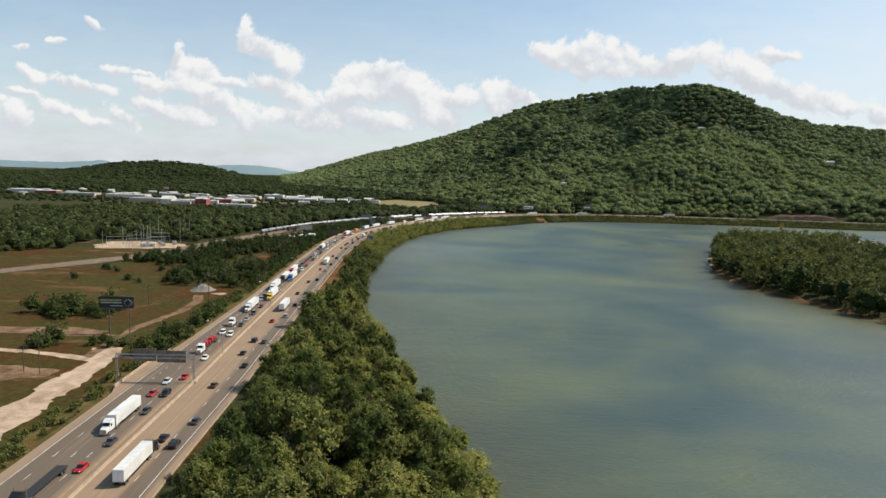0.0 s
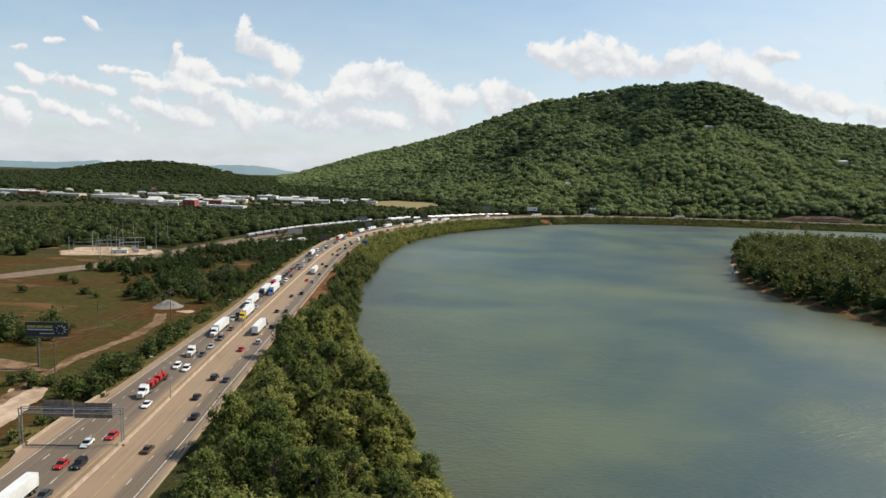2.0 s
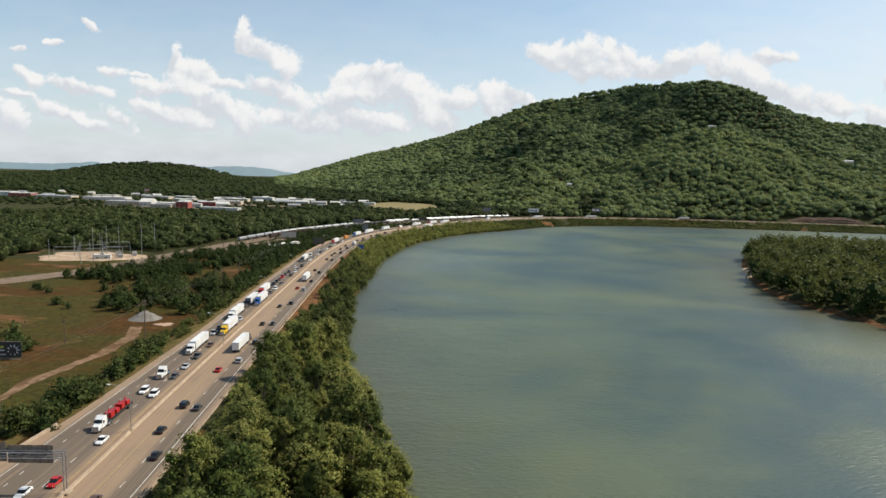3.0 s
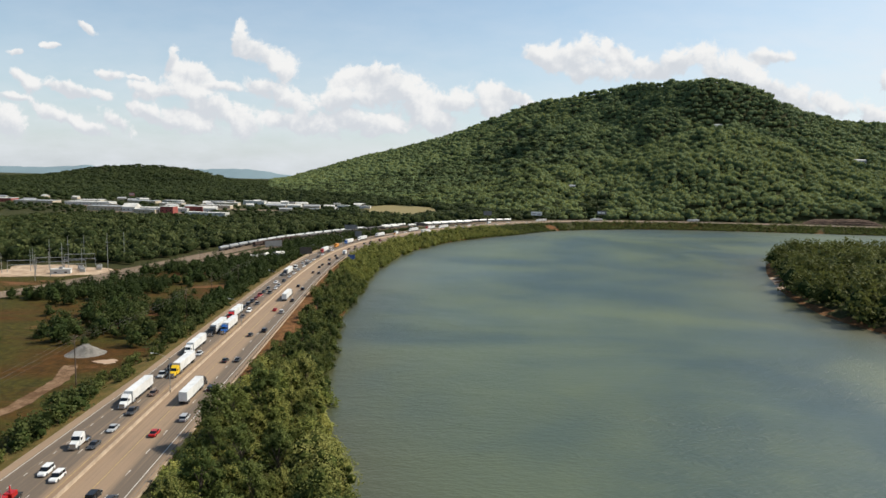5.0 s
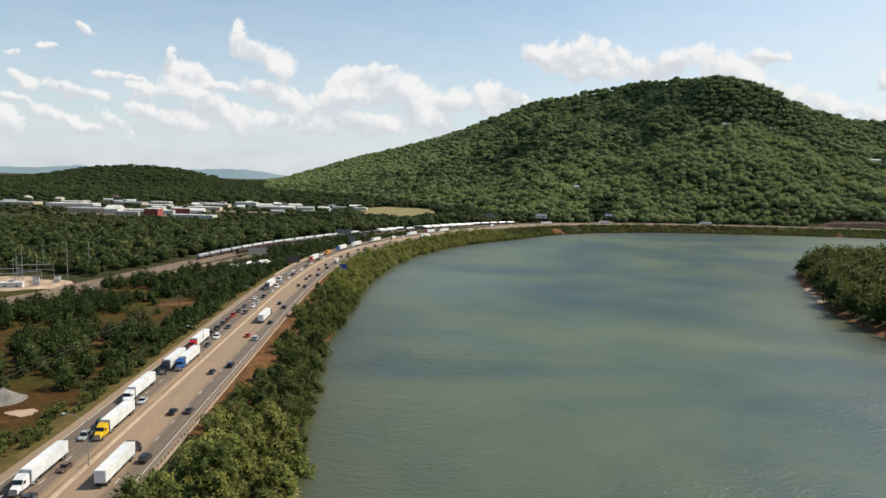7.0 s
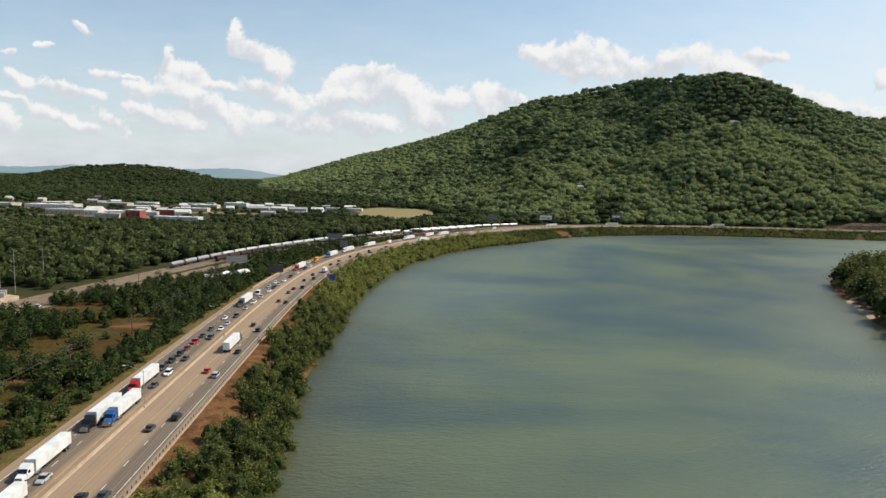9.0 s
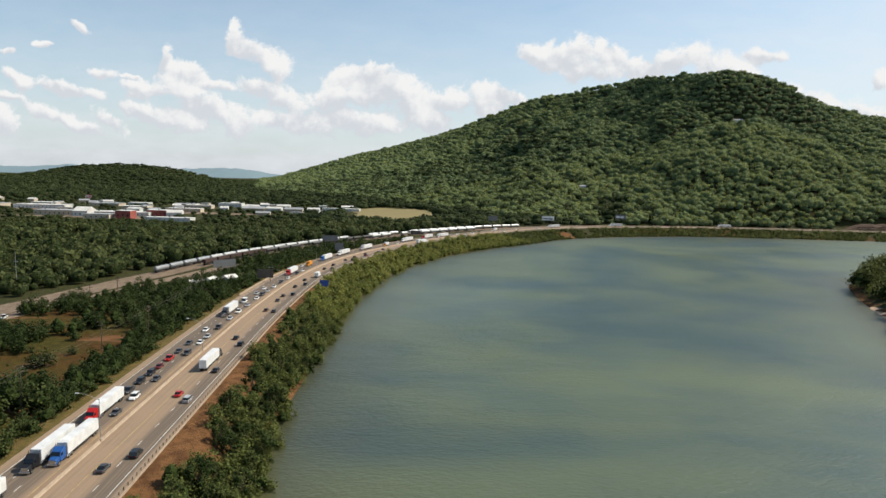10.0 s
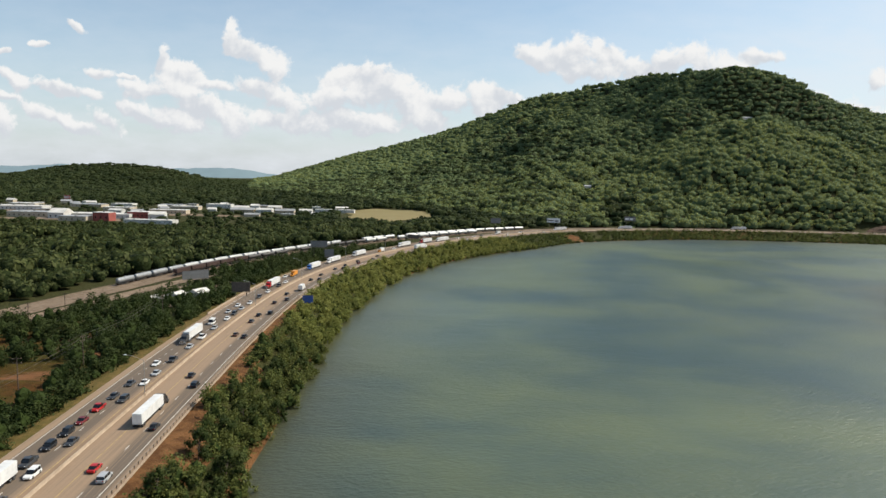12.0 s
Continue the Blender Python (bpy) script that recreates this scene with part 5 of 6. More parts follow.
def make_box_truck(cab, box="white"):
    root = tagged(new("box_truck"), f"{cab} box truck with {box} cargo box on the motorway", "truck", "motorway traffic")
    bm = bm_loft(bmesh.new(), [ring(2.0, 1.05, 0.6, 2.35, 0.88), ring(2.9, 1.05, 0.55, 2.35, 0.88), ring(3.5, 1.0, 0.5, 1.45, 0.9), ring(4.3, 0.92, 0.5, 1.20, 0.9)])
    part("cab", bm, PAINTS[cab], root)
    bm = bmesh.new()
    bm_loft(bm, [[(-0.86, 3.50, 1.50), (0.86, 3.50, 1.50), (0.80, 2.96, 2.26), (-0.80, 2.96, 2.26)], [(-0.86, 3.55, 1.50), (0.86, 3.55, 1.50), (0.80, 3.01, 2.26), (-0.80, 3.01, 2.26)]])
    part("windscreen", bm, M_GLASS, root)
    bm = bmesh.new()
    bm_box(bm, -1.2, -4.0, 0.95, 1.2, 1.9, 3.5, 0.05)
    part("cargo_box", bm, PAINTS[box], root)
    bm = bmesh.new()
    bm_box(bm, -0.5, -3.8, 0.6, 0.5, 3.6, 0.9)
    part("chassis", bm, M_CHASSIS, root)
    for y in (-2.6, 3.3):
        for side in (-1, 1):
            wheel(root, side * 0.98, y, 0.42, 0.3)
    return root


MADE = {}


def traffic(lane, s, kind, paint, extra="box"):
    """Sets a vehicle at s metres along the motorway; lanes west of the barrier run towards the camera."""
    key = (kind, paint, extra)
    x, y, turn = place_on(ROAD, s, lane)
    m = pose(x, y, 0.012, 0, 0, turn + (180 if lane < 0 else 0))
    if key not in MADE:
        MADE[key] = make_semi(paint, extra) if kind == "semi" else make_box_truck(paint, extra) if kind == "box" else make_car(kind, paint)
        MADE[key].matrix_basis = m
    else:
        copy_thing(MADE[key], m)


A, B, C, D, E = -4.5, -8.6, -12.2, 7.9, 12.3
WEST = [
    (B, 324, "semi", "white"), (A, 309, "sedan", "dark grey"), (A, 294, "sedan", "red"), (B, 283, "semi", "black", "empty"), (B, 346, "sedan", "red"), (A, 346, "suv", "black"),
    (A, 331, "sedan", "dark grey"), (B, 358, "sedan", "white"), (A, 363, "sedan", "red"), (B, 402, "semi", "white", "flat"), (A, 386, "sedan", "white"), (B, 424, "suv", "white"),
    (A, 421, "suv", "white"), (A, 439, "sedan", "dark grey"), (B, 447, "semi", "white", "none"),
    (B, 476, "semi", "white"), (A, 463, "pickup", "dark grey"), (A, 446 + 4, "sedan", "silver"), (A, 479, "sedan", "brown"), (B, 494 + 4, "pickup", "silver"), (B, 506, "suv", "black"),
    (A, 506, "semi", "yellow"), (A, 525, "sedan", "silver"), (B, 533, "semi", "white"), (B, 563, "semi", "black"), (A, 567, "semi", "blue"), (B, 593, "semi", "red"), (A, 591, "sedan", "dark grey"), (A, 604, "suv", "white"),
    (B, 610, "pickup", "dark grey"), (B, 619, "suv", "black"), (A, 622, "sedan", "dark grey"), (B, 628, "suv", "black"), (B, 636, "sedan", "dark red"), (B, 646, "pickup", "red"), (B, 656, "sedan", "dark grey"), (A, 653, "suv", "dark grey"),
    (B, 668, "sedan", "dark grey"), (A, 669, "sedan", "white"), (A, 679, "sedan", "silver"), (B, 690, "sedan", "white"), (A, 695, "pickup", "dark grey"), (B, 727, "semi", "dark grey"), (A, 713, "sedan", "silver"), (A, 728, "pickup", "white"),
    (A, 744, "sedan", "silver"), (B, 753, "van", "white"), (A, 762, "sedan", "white"), (A, 773, "suv", "dark grey"), (B, 777, "sedan", "silver"), (A, 785, "sedan", "silver"), (B, 792, "sedan", "white"), (A, 799, "sedan", "white"), (A, 815, "suv", "dark grey"),
]
EAST_BOUND = [
    (D, 296, "semi", "black"), (E, 308, "suv", "black"), (D, 312, "sedan", "black"), (E, 324, "sedan", "dark grey"), (D, 355, "sedan", "brown"), (E, 377, "sedan", "black"), (D, 393, "sedan", "black"),
    (D, 412, "suv", "black"), (E, 410, "sedan", "dark grey"), (D, 480, "semi", "black"), (E, 484, "suv", "black"), (E, 458, "suv", "silver"), (D, 447, "sedan", "red"), (D, 516, "sedan", "black"), (E, 517, "sedan", "dark grey"),
    (D, 555, "sedan", "dark grey"), (E, 563, "suv", "black"), (D, 607, "sedan", "red"), (E, 602, "suv", "silver"), (D, 642, "semi", "black"), (E, 632, "sedan", "black"), (D, 677, "sedan", "black"), (E, 667, "suv", "black"),
    (D, 733, "sedan", "brown"), (E, 730, "sedan", "black"), (D, 758, "sedan", "dark grey"), (D, 771, "sedan", "black"), (E, 776, "suv", "black"), (D, 801, "sedan", "black"), (E, 810, "suv", "dark grey"), (E, 842, "box", "white", "white"),
    (D, 826, "sedan", "black"), (D, 876, "sedan", "black"), (E, 880, "sedan", "dark grey"), (D, 897, "sedan", "black"), (D, 925, "sedan", "dark grey"), (E, 930, "suv", "black"), (D, 945, "sedan", "black"), (E, 960, "sedan", "dark red"),
    (D, 969, "sedan", "black"), (E, 987, "sedan", "dark grey"), (D, 1006, "sedan", "black"), (E, 1038, "sedan", "black"), (E, 1080, "semi", "white"),
]
BEND = [
    (B, 852, "semi", "red"), (A, 831, "sedan", "white"), (A, 851, "suv", "dark grey"), (A, 864, "sedan", "white"), (C, 884, "sedan", "white"), (B, 890, "box", "orange", "orange"), (B, 925, "semi", "blue"),
    (B, 960, "semi", "white"), (B, 1004, "semi", "silver"), (A, 1036, "box", "orange", "white"), (B, 1085, "semi", "white"), (A, 1060, "sedan", "white"), (B, 1125, "semi", "red"), (A, 1150, "semi", "white"),
    (A, 1105, "sedan", "white"), (B, 1185, "sedan", "white"), (A, 1210, "suv", "white"), (B, 1262, "box", "white", "white"), (D, 1330, "sedan", "white"), (A, 1372, "semi", "white"), (A, 1478, "semi", "white"), (B, 1650, "semi", "white"),
    (D, 1180, "suv", "white"), (B, 1230, "sedan", "dark grey"), (D, 1258, "sedan", "white"), (A, 1300, "suv", "white"),
]
for row in WEST + EAST_BOUND + BEND:
    traffic(*row)


def make_lamp():
    root = tagged(new("street_lamp"), "tall grey steel street lamp with one arm on the median barrier", "street lamp", "median lamps")
    bm = bm_rod(bmesh.new(), (0, 0, 0.86), (0, 0, 11.6), 0.13, 0.07, 8)
    part("pole", bm, M_STEEL, root)
    bm = bmesh.new()
    bm_box(bm, -0.32, -0.6, 0.0, 0.32, 0.6, 1.05, 0.08)
    part("base", bm, M_CONCRETE, root, "pale concrete footing")
    bm = bmesh.new()
    way = [(-5.0 * t, 0, 11.2 + 1.9 * math.sin(t * 1.35)) for t in np.linspace(0, 1, 7)]
    for a, b in zip(way, way[1:]):
        bm_rod(bm, a, b, 0.055, 0.05, 6)
    arm = part("arm", bm, M_STEEL, root)
    bm = bm_loft(bmesh.new(), [[(-5.0 + dx, dy * 0.12, 13.0 + dz) for dx, dy, dz in ((0, -1, 0), (0, 1, 0), (0, 0.6, 0.14), (0, -0.6, 0.14))],
                               [(-5.5 + dx, dy * 0.2, 13.0 + dz) for dx, dy, dz in ((0, -1, -0.06), (0, 1, -0.06), (0, 0.6, 0.17), (0, -0.6, 0.17))],
                               [(-6.0 + dx, dy * 0.14, 13.02 + dz) for dx, dy, dz in ((0, -1, 0), (0, 1, 0), (0, 0.6, 0.1), (0, -0.6, 0.1))]])
    part("lamp_head", bm, M_WHITE, arm, "pale lamp head")
    return root


lamp = None
for at_y in (232, 320, 410, 496, 632, 720, 800, 905):
    x, y, turn = place_on(ROAD, along(ROAD, at_y))
    m = pose(x, y, 0, 0, 0, turn)
    if lamp is None:
        lamp = make_lamp()
        lamp.matrix_basis = m
    else:
        copy_thing(lamp, m)


M_SIGNBACK = plain("weathered_sign_back", (0.25, 0.195, 0.145), 0.7, 0.1, 0.4, 0.8)


def build_gantry():
    root = tagged(new("sign_gantry"), "steel gantry over the road with signs seen from behind", "sign gantry")
    x0, y0, turn = place_on(ROAD, along(ROAD, 198))
    root.matrix_basis = pose(x0, y0, 0, 0, 0, turn)
    for x in (-25.4, 0.0):
        for y in (-0.6, 0.6):
            part("post", bm_rod(bmesh.new(), (x, y, 0), (x, y, 9.5), 0.17, 0.15, 8), M_STEEL, root)
    for y in (-0.6, 0.6):
        for z in (8.2, 9.4):
            part("beam", bm_rod(bmesh.new(), (-25.6, y, z), (0.2, y, z), 0.11, 0.11, 8), M_STEEL, root)
    for k in range(12):
        x = -25.4 + k * 2.11
        part("brace", bm_rod(bmesh.new(), (x, 0.6 if k % 2 else -0.6, 8.2), (x + 2.11, -0.6 if k % 2 else 0.6, 9.4), 0.05, 0.05, 6), M_STEEL, root)
    for x, w, z0, z1 in ((-20.2, 7.6, 6.8, 11.2), (-12.4, 9.6, 6.5, 10.6)):
        bm = bmesh.new()
        bm_box(bm, x, 0.80, z0, x + w, 0.86, z1, 0.02)
        panel = part("sign_panel", bm, M_SIGNBACK, root, "weathered brown back of a sign panel")
        for k in range(int(w / 0.9) + 1):
            bm = bmesh.new()
            bm_box(bm, x + 0.1 + k * 0.9, 0.70, z0, x + 0.18 + k * 0.9, 0.80, z1)
            part("stiffener", bm, M_SIGNBACK, panel)
    bm = bmesh.new()
    bm_box(bm, -1.0, -1.2, 0, 1.0, 1.2, 0.5, 0.1)
    part("footing", bm, M_CONCRETE, root, "pale concrete footing")


def strip_wall(name, line, prof, mat, label, category):
    verts, quads = ribbon(line, [p[0] for p in prof], np.array([p[1] for p in prof]))
    return tagged(new(name, array_mesh(name, verts, quads, (mat,))), label, category, kind="structure")


def road_part(y0, y1):
    s0, s1 = along(ROAD, y0), along(ROAD, y1)
    return np.array([place_on(ROAD, s)[:2] for s in np.arange(s0, s1, 4.0)])


M_WEATHERED = plain("weathered_rail_steel", (0.24, 0.205, 0.17), 0.6, 0.4, 0.35, 1.2)


def build_rails():
    for y0, y1 in ((192, 236), (610, 700)):
        line = road_part(y0, y1)
        at = west_edge(line[:, 1])
        verts, quads = ribbon(line, np.stack([at - 0.5, at - 0.45, at - 0.1, at - 0.05], 1), np.tile((-1.5, 0.8, 0.8, 0.0), (len(line), 1)))
        tagged(new("low_wall", array_mesh("low_wall", verts, quads, (M_CONCRETE,))), "low pale concrete wall on the road shoulder", "wall", kind="structure")
    strip_wall("slab_edge", road_part(100, 960), [(16.98, 0.0), (17.15, -0.02), (17.15, -1.3)], M_CONCRETE, "concrete edge of the road slab", "road edge")
    rail = tagged(new("guard_rail"), "galvanised steel guard rail on posts along the river side", "guard rail", kind="structure")
    prof = [(16.55, 0.46), (16.50, 0.54), (16.55, 0.61), (16.50, 0.68), (16.55, 0.76), (16.60, 0.76)]
    verts, quads = ribbon(road_part(150, 800), [p[0] for p in prof], np.array([p[1] for p in prof]))
    beam = new("beam", array_mesh("beam", verts, quads, (M_WEATHERED,)))
    beam.parent = rail
    bm = bmesh.new()
    bm_box(bm, -0.08, -0.1, -0.3, 0.08, 0.1, 0.78, 0.01)
    post = bpy.data.meshes.new("post")
    bm.to_mesh(post)
    bm.free()
    post.materials.append(M_POLE)
    for k in range(150):
        x, y, turn = place_on(ROAD, along(ROAD, 300) + 2.4 * k, 16.7)
        ob = new("post", post)
        ob.parent = rail
        ob.matrix_basis = pose(x, y, 0, 0, 0, turn)


build_gantry()
build_rails()


def board(name, x, y, ground, w, h, low, turn, face, label, posts=2, words=(), off=0.0, category="billboard"):
    """A hoarding on posts: panel with frame, catwalk and painted face; words are (x, z, width, height, material) bars."""
    root = tagged(new(name), label, category)
    root.matrix_basis = pose(x, y, ground, 0, 0, turn)
    for k in range(posts):
        px = off if posts == 1 else -w * 0.3 + k * w * 0.6 / (posts - 1)
        part("post", bm_rod(bmesh.new(), (px, 0.5, -1), (px, 0.5, low + h * 0.9), 0.35 if posts == 1 else 0.2, 0.3 if posts == 1 else 0.18, 10), M_DARKSTEEL, root)
    bm = bmesh.new()
    bm_box(bm, -w / 2, 0.05, low, w / 2, 0.35, low + h, 0.03)
    panel = part("panel", bm, face, root)
    for z in (low - 0.06, low + h):
        bm = bmesh.new()
        bm_box(bm, -w / 2 - 0.1, -0.02, z, w / 2 + 0.1, 0.38, z + 0.14)
        part("trim", bm, M_DARKSTEEL, panel)
    bm = bmesh.new()
    bm_box(bm, -w / 2, -1.0, low - 0.35, w / 2, 0.0, low - 0.28)
    part("catwalk", bm, M_DARKSTEEL, root)
    for bx, bz, bw, bh, mat in words:
        bm = bmesh.new()
        bm_box(bm, -w / 2 + bx, 0.030, low + bz, -w / 2 + bx + bw, 0.052, low + bz + bh)
        part("print", bm, mat, panel)
    return root


M_BOARD = plain("black_board", (0.022, 0.022, 0.024), 0.5)
M_LIME = plain("yellow_print", (0.40, 0.38, 0.06), 0.6)
M_PALE = plain("pale_print", (0.55, 0.57, 0.58), 0.6)
M_GREYB = plain("grey_board", (0.17, 0.17, 0.17), 0.6)
M_BLUESIGN = plain("blue_sign_face", (0.03, 0.09, 0.33), 0.5)
gz = lambda x, y: float(height_at(x, y))
big = board("billboard", -138.3, 262, gz(-138.3, 262), 14.6, 5.0, 11.4, 4, M_BOARD, "black roadside billboard with yellow print on a steel post", 1, off=-3.4, words=
            ((0.5, 3.0, 3.0, 0.8, M_LIME), (3.8, 3.0, 2.4, 0.8, M_LIME), (6.5, 3.0, 2.8, 0.8, M_LIME), (0.5, 2.1, 9.0, 0.45, M_PALE), (4.8, 0.8, 5.0, 0.35, M_PALE)))
bm = bmesh.new()
for k in range(9):
    a = k * 2 * math.pi / 9
    bm_rod(bm, (5.0, 0.02, 13.9), (5.0 + 2.1 * math.cos(a), 0.02, 13.9 + 1.9 * math.sin(a)), 0.5, 0.05, 4)
burst = part("emblem", bm, M_PALE, big, "pale star-shaped emblem")
bm = bmesh.new()
for r, y in ((1.15, -0.62), (0.7, -0.66)):
    made = bmesh.ops.create_cone(bm, cap_ends=True, segments=20, radius1=r, radius2=r, depth=0.06)["verts"]
    bmesh.ops.transform(bm, matrix=pose(5.1, y, 13.9, 90, 0, 0), verts=made)
part("disc", bm, M_BOARD, burst, "round dark emblem disc")
board("billboard", -152, 678, gz(-152, 678), 15, 5.0, 7.0, 38, M_GREYB, "grey billboard on two posts near the tracks", 2)
board("road_sign", -119, 656, gz(-119, 656), 10, 5.0, 3.2, 4, M_DARKSTEEL, "grey back of a large road sign on the shoulder", 2, category="road sign")
board("road_sign", -78, 636, gz(-78, 636), 5.4, 4.0, 3.2, 2, M_BLUESIGN, "blue service sign beside the road", 2, category="road sign")
board("billboard", -106, 812, gz(-106, 812), 13, 4.5, 11.5, 10, M_GREYB, "grey billboard above the parked train", 2)
board("billboard", -98, 812, gz(-98, 812), 7.0, 6.0, 2.5, 10, M_GREYB, "grey sign back beside the motorway", 2)
board("billboard", 54, 1097, gz(54, 1097), 12, 6.0, 12, 0, M_GREYB, "dark billboard on a tall post", 1)
board("billboard", 136, 1168, gz(136, 1168), 17, 6.0, 9, -6, M_WHITE, "white billboard beside the curve", 2, ((1.0, 2.0, 8.0, 1.2, M_DARKSTEEL), (10.0, 1.2, 5.0, 2.0, M_GREYB)))
board("billboard", 252, 1222, gz(252, 1222), 15, 6.0, 10, -8, M_GREYB, "pale grey billboard below the mountain", 2, ((1.0, 1.6, 5.0, 2.4, M_WHITE), (7.0, 1.6, 5.0, 2.4, M_WHITE)))


def build_bridge_sign():
    root = tagged(new("sign_gantry"), "dark sign gantry across the curve", "sign gantry")
    x0, y0, turn = place_on(ROAD, 1105)
    root.matrix_basis = pose(x0, y0, 0, 0, 0, turn)
    for x in (-19.5, 0):
        part("post", bm_rod(bmesh.new(), (x, 0, 0), (x, 0, 8.5), 0.25, 0.22, 8), M_DARKSTEEL, root)
    bm = bmesh.new()
    bm_box(bm, -20, -0.4, 7.2, 0.4, 0.4, 8.4, 0.05)
    part("beam", bm, M_DARKSTEEL, root)
    bm = bmesh.new()
    bm_box(bm, -16, -0.7, 5.8, -4, -0.5, 9.6, 0.03)
    part("sign_panel", bm, M_DARKSTEEL, root)


build_bridge_sign()


# ---- power line ----
def make_pole(high, x, y, turn, label):
    root = tagged(new("power_pole"), label, "power pole", "power poles")
    root.matrix_basis = pose(x, y, gz(x, y), 0, 0, turn)
    part("pole", bm_rod(bmesh.new(), (0, 0, -0.8), (0, 0, high), 0.19, 0.12, 8), M_POLE, root)
    for z in (high - 0.6, high - 2.0):
        bm = bmesh.new()
        bm_box(bm, -1.3, -0.06, z, 1.3, 0.06, z + 0.14)
        bar = part("crossarm", bm, M_POLE, root)
        for px in (-1.15, 1.15):
            part("insulator", bm_rod(bmesh.new(), (px, 0, z + 0.14), (px, 0, z + 0.42), 0.07, 0.05, 6), M_CONCRETE, bar)


def wire(a, b, sag):
    pts = [Vector(a).lerp(Vector(b), t) - Vector((0, 0, sag * 4 * t * (1 - t))) for t in np.linspace(0, 1, 13)]
    bm = bm_loft(bmesh.new(), [[(p.x + 0.016 * c, p.y, p.z + 0.016 * d) for c, d in ((-1, -1), (1, -1), (1, 1), (-1, 1))] for p in pts])
    me = bpy.data.meshes.new("power_cable")
    bm.to_mesh(me)
    bm.free()
    me.materials.append(M_DARKSTEEL)
    tagged(new("power_cable", me), "thin sagging power cable between wooden poles", "cable", "power cables")


POLES = [(-119, 235, 17.5), (-123.5, 329, 17.0), (-127, 430, 15), (-131, 520, 14), (-138, 600, 13)]
for x, y, high in POLES:
    make_pole(high, x, y, 85, "dark wooden power pole beside the motorway")
for (x0, y0, h0), (x1, y1, h1) in [((-190, 150, 16), POLES[0])] + list(zip(POLES, POLES[1:])):
    for dx, drop in ((-1.15, 0.2), (1.15, 0.2), (-1.15, 1.6), (1.15, 1.6)):
        wire((x0 + dx, y0, gz(x0, y0) + h0 - drop), (x1 + dx, y1, gz(x1, y1) + h1 - drop), 1.6)
for x, y, high in ((-190, 150, 16), (-152, 320, 11), (-136, 205, 12), (-143, 207, 9), (-140, 499, 12), (-191, 613, 10), (-193, 588, 10), (-150, 649, 10)):
    make_pole(high, x, y, 20, "thin wooden pole standing in rough ground")

# ---- railway ----
M_RAIL = plain("rail_steel", (0.16, 0.11, 0.085), 0.45, 0.6, 0.3, 1)
M_TANKWHITE = plain("tank_pale", (0.46, 0.465, 0.455), 0.4, 0.1, 0.25, 0.4)
M_TANKGREY = plain("tank_grey", (0.30, 0.31, 0.32), 0.45, 0.2, 0.3, 0.4)
M_TANKBLACK = plain("tank_black", (0.035, 0.030, 0.028), 0.5, 0.1, 0.35, 0.4)
M_RUST = plain("rusty_wagon", (0.065, 0.036, 0.028), 0.8, 0, 0.4, 0.5)
for off in (-4.2, 1.0, 6.2):
    for gauge in (-0.72, 0.72):
        rail_xy = RAIL[RAIL[:, 0] < 260]
        verts, quads = ribbon(rail_xy, (off + gauge - 0.09, off + gauge + 0.09), 0.0)
        verts[:, 2] = np.maximum(height_at(verts[:, 0], verts[:, 1]), -1.9) + 0.62
        tagged(new("rail", array_mesh("rail", verts, quads, (M_RAIL,))), "worn steel rail on gravel", "railway", kind="structure")


def make_wagon(kind, mat, label):
    root = tagged(new(kind), label, "rail wagon", "parked train")
    if kind == "tank_wagon":
        rings = []
        for y, r in ((-7.4, 0.25), (-7.25, 0.95), (-6.85, 1.38), (-6.3, 1.5), (6.3, 1.5), (6.85, 1.38), (7.25, 0.95), (7.4, 0.25)):
            rings.append([(r * math.cos(a), y, 2.75 + r * math.sin(a)) for a in np.arange(14) * 2 * math.pi / 14])
        part("tank", bm_loft(bmesh.new(), rings), mat, root)
        part("dome", bm_rod(bmesh.new(), (0, 0, 4.1), (0, 0, 4.65), 0.45, 0.42, 10), mat, root)
    else:
        bm = bm_loft(bmesh.new(), [[(-1.5, -7.2, 4.3), (1.5, -7.2, 4.3), (1.5, 7.2, 4.3), (-1.5, 7.2, 4.3)], [(-1.5, -7.2, 2.0), (1.5, -7.2, 2.0), (1.5, 7.2, 2.0), (-1.5, 7.2, 2.0)],
                                   [(-0.9, -5.6, 1.2), (0.9, -5.6, 1.2), (0.9, 5.6, 1.2), (-0.9, 5.6, 1.2)]])
        part("hopper", bm, mat, root)
        bm = bmesh.new()
        for y in np.arange(-6.6, 6.7, 1.2):
            for side in (-1, 1):
                bm_box(bm, side * 1.49, y - 0.05, 2.0, side * 1.58, y + 0.05, 4.3)
        part("rib", bm, mat, root)
    bm = bmesh.new()
    bm_box(bm, -1.2, -7.9, 1.0, 1.2, 7.9, 1.25, 0.03)
    part("underframe", bm, M_CHASSIS, root)
    for y in (-5.6, 5.6):
        bm = bmesh.new()
        bm_box(bm, -1.1, y - 1.1, 0.45, 1.1, y + 1.1, 0.95, 0.05)
        bogie = part("bogie", bm, M_CHASSIS, root)
        for dy in (-0.9, 0.9):
            part("wheelset", bm_rod(bmesh.new(), (-0.8, y + dy, 0.45), (0.8, y + dy, 0.45), 0.45, 0.45, 10), M_RUST, bogie)
    return root


WAGONS = {}


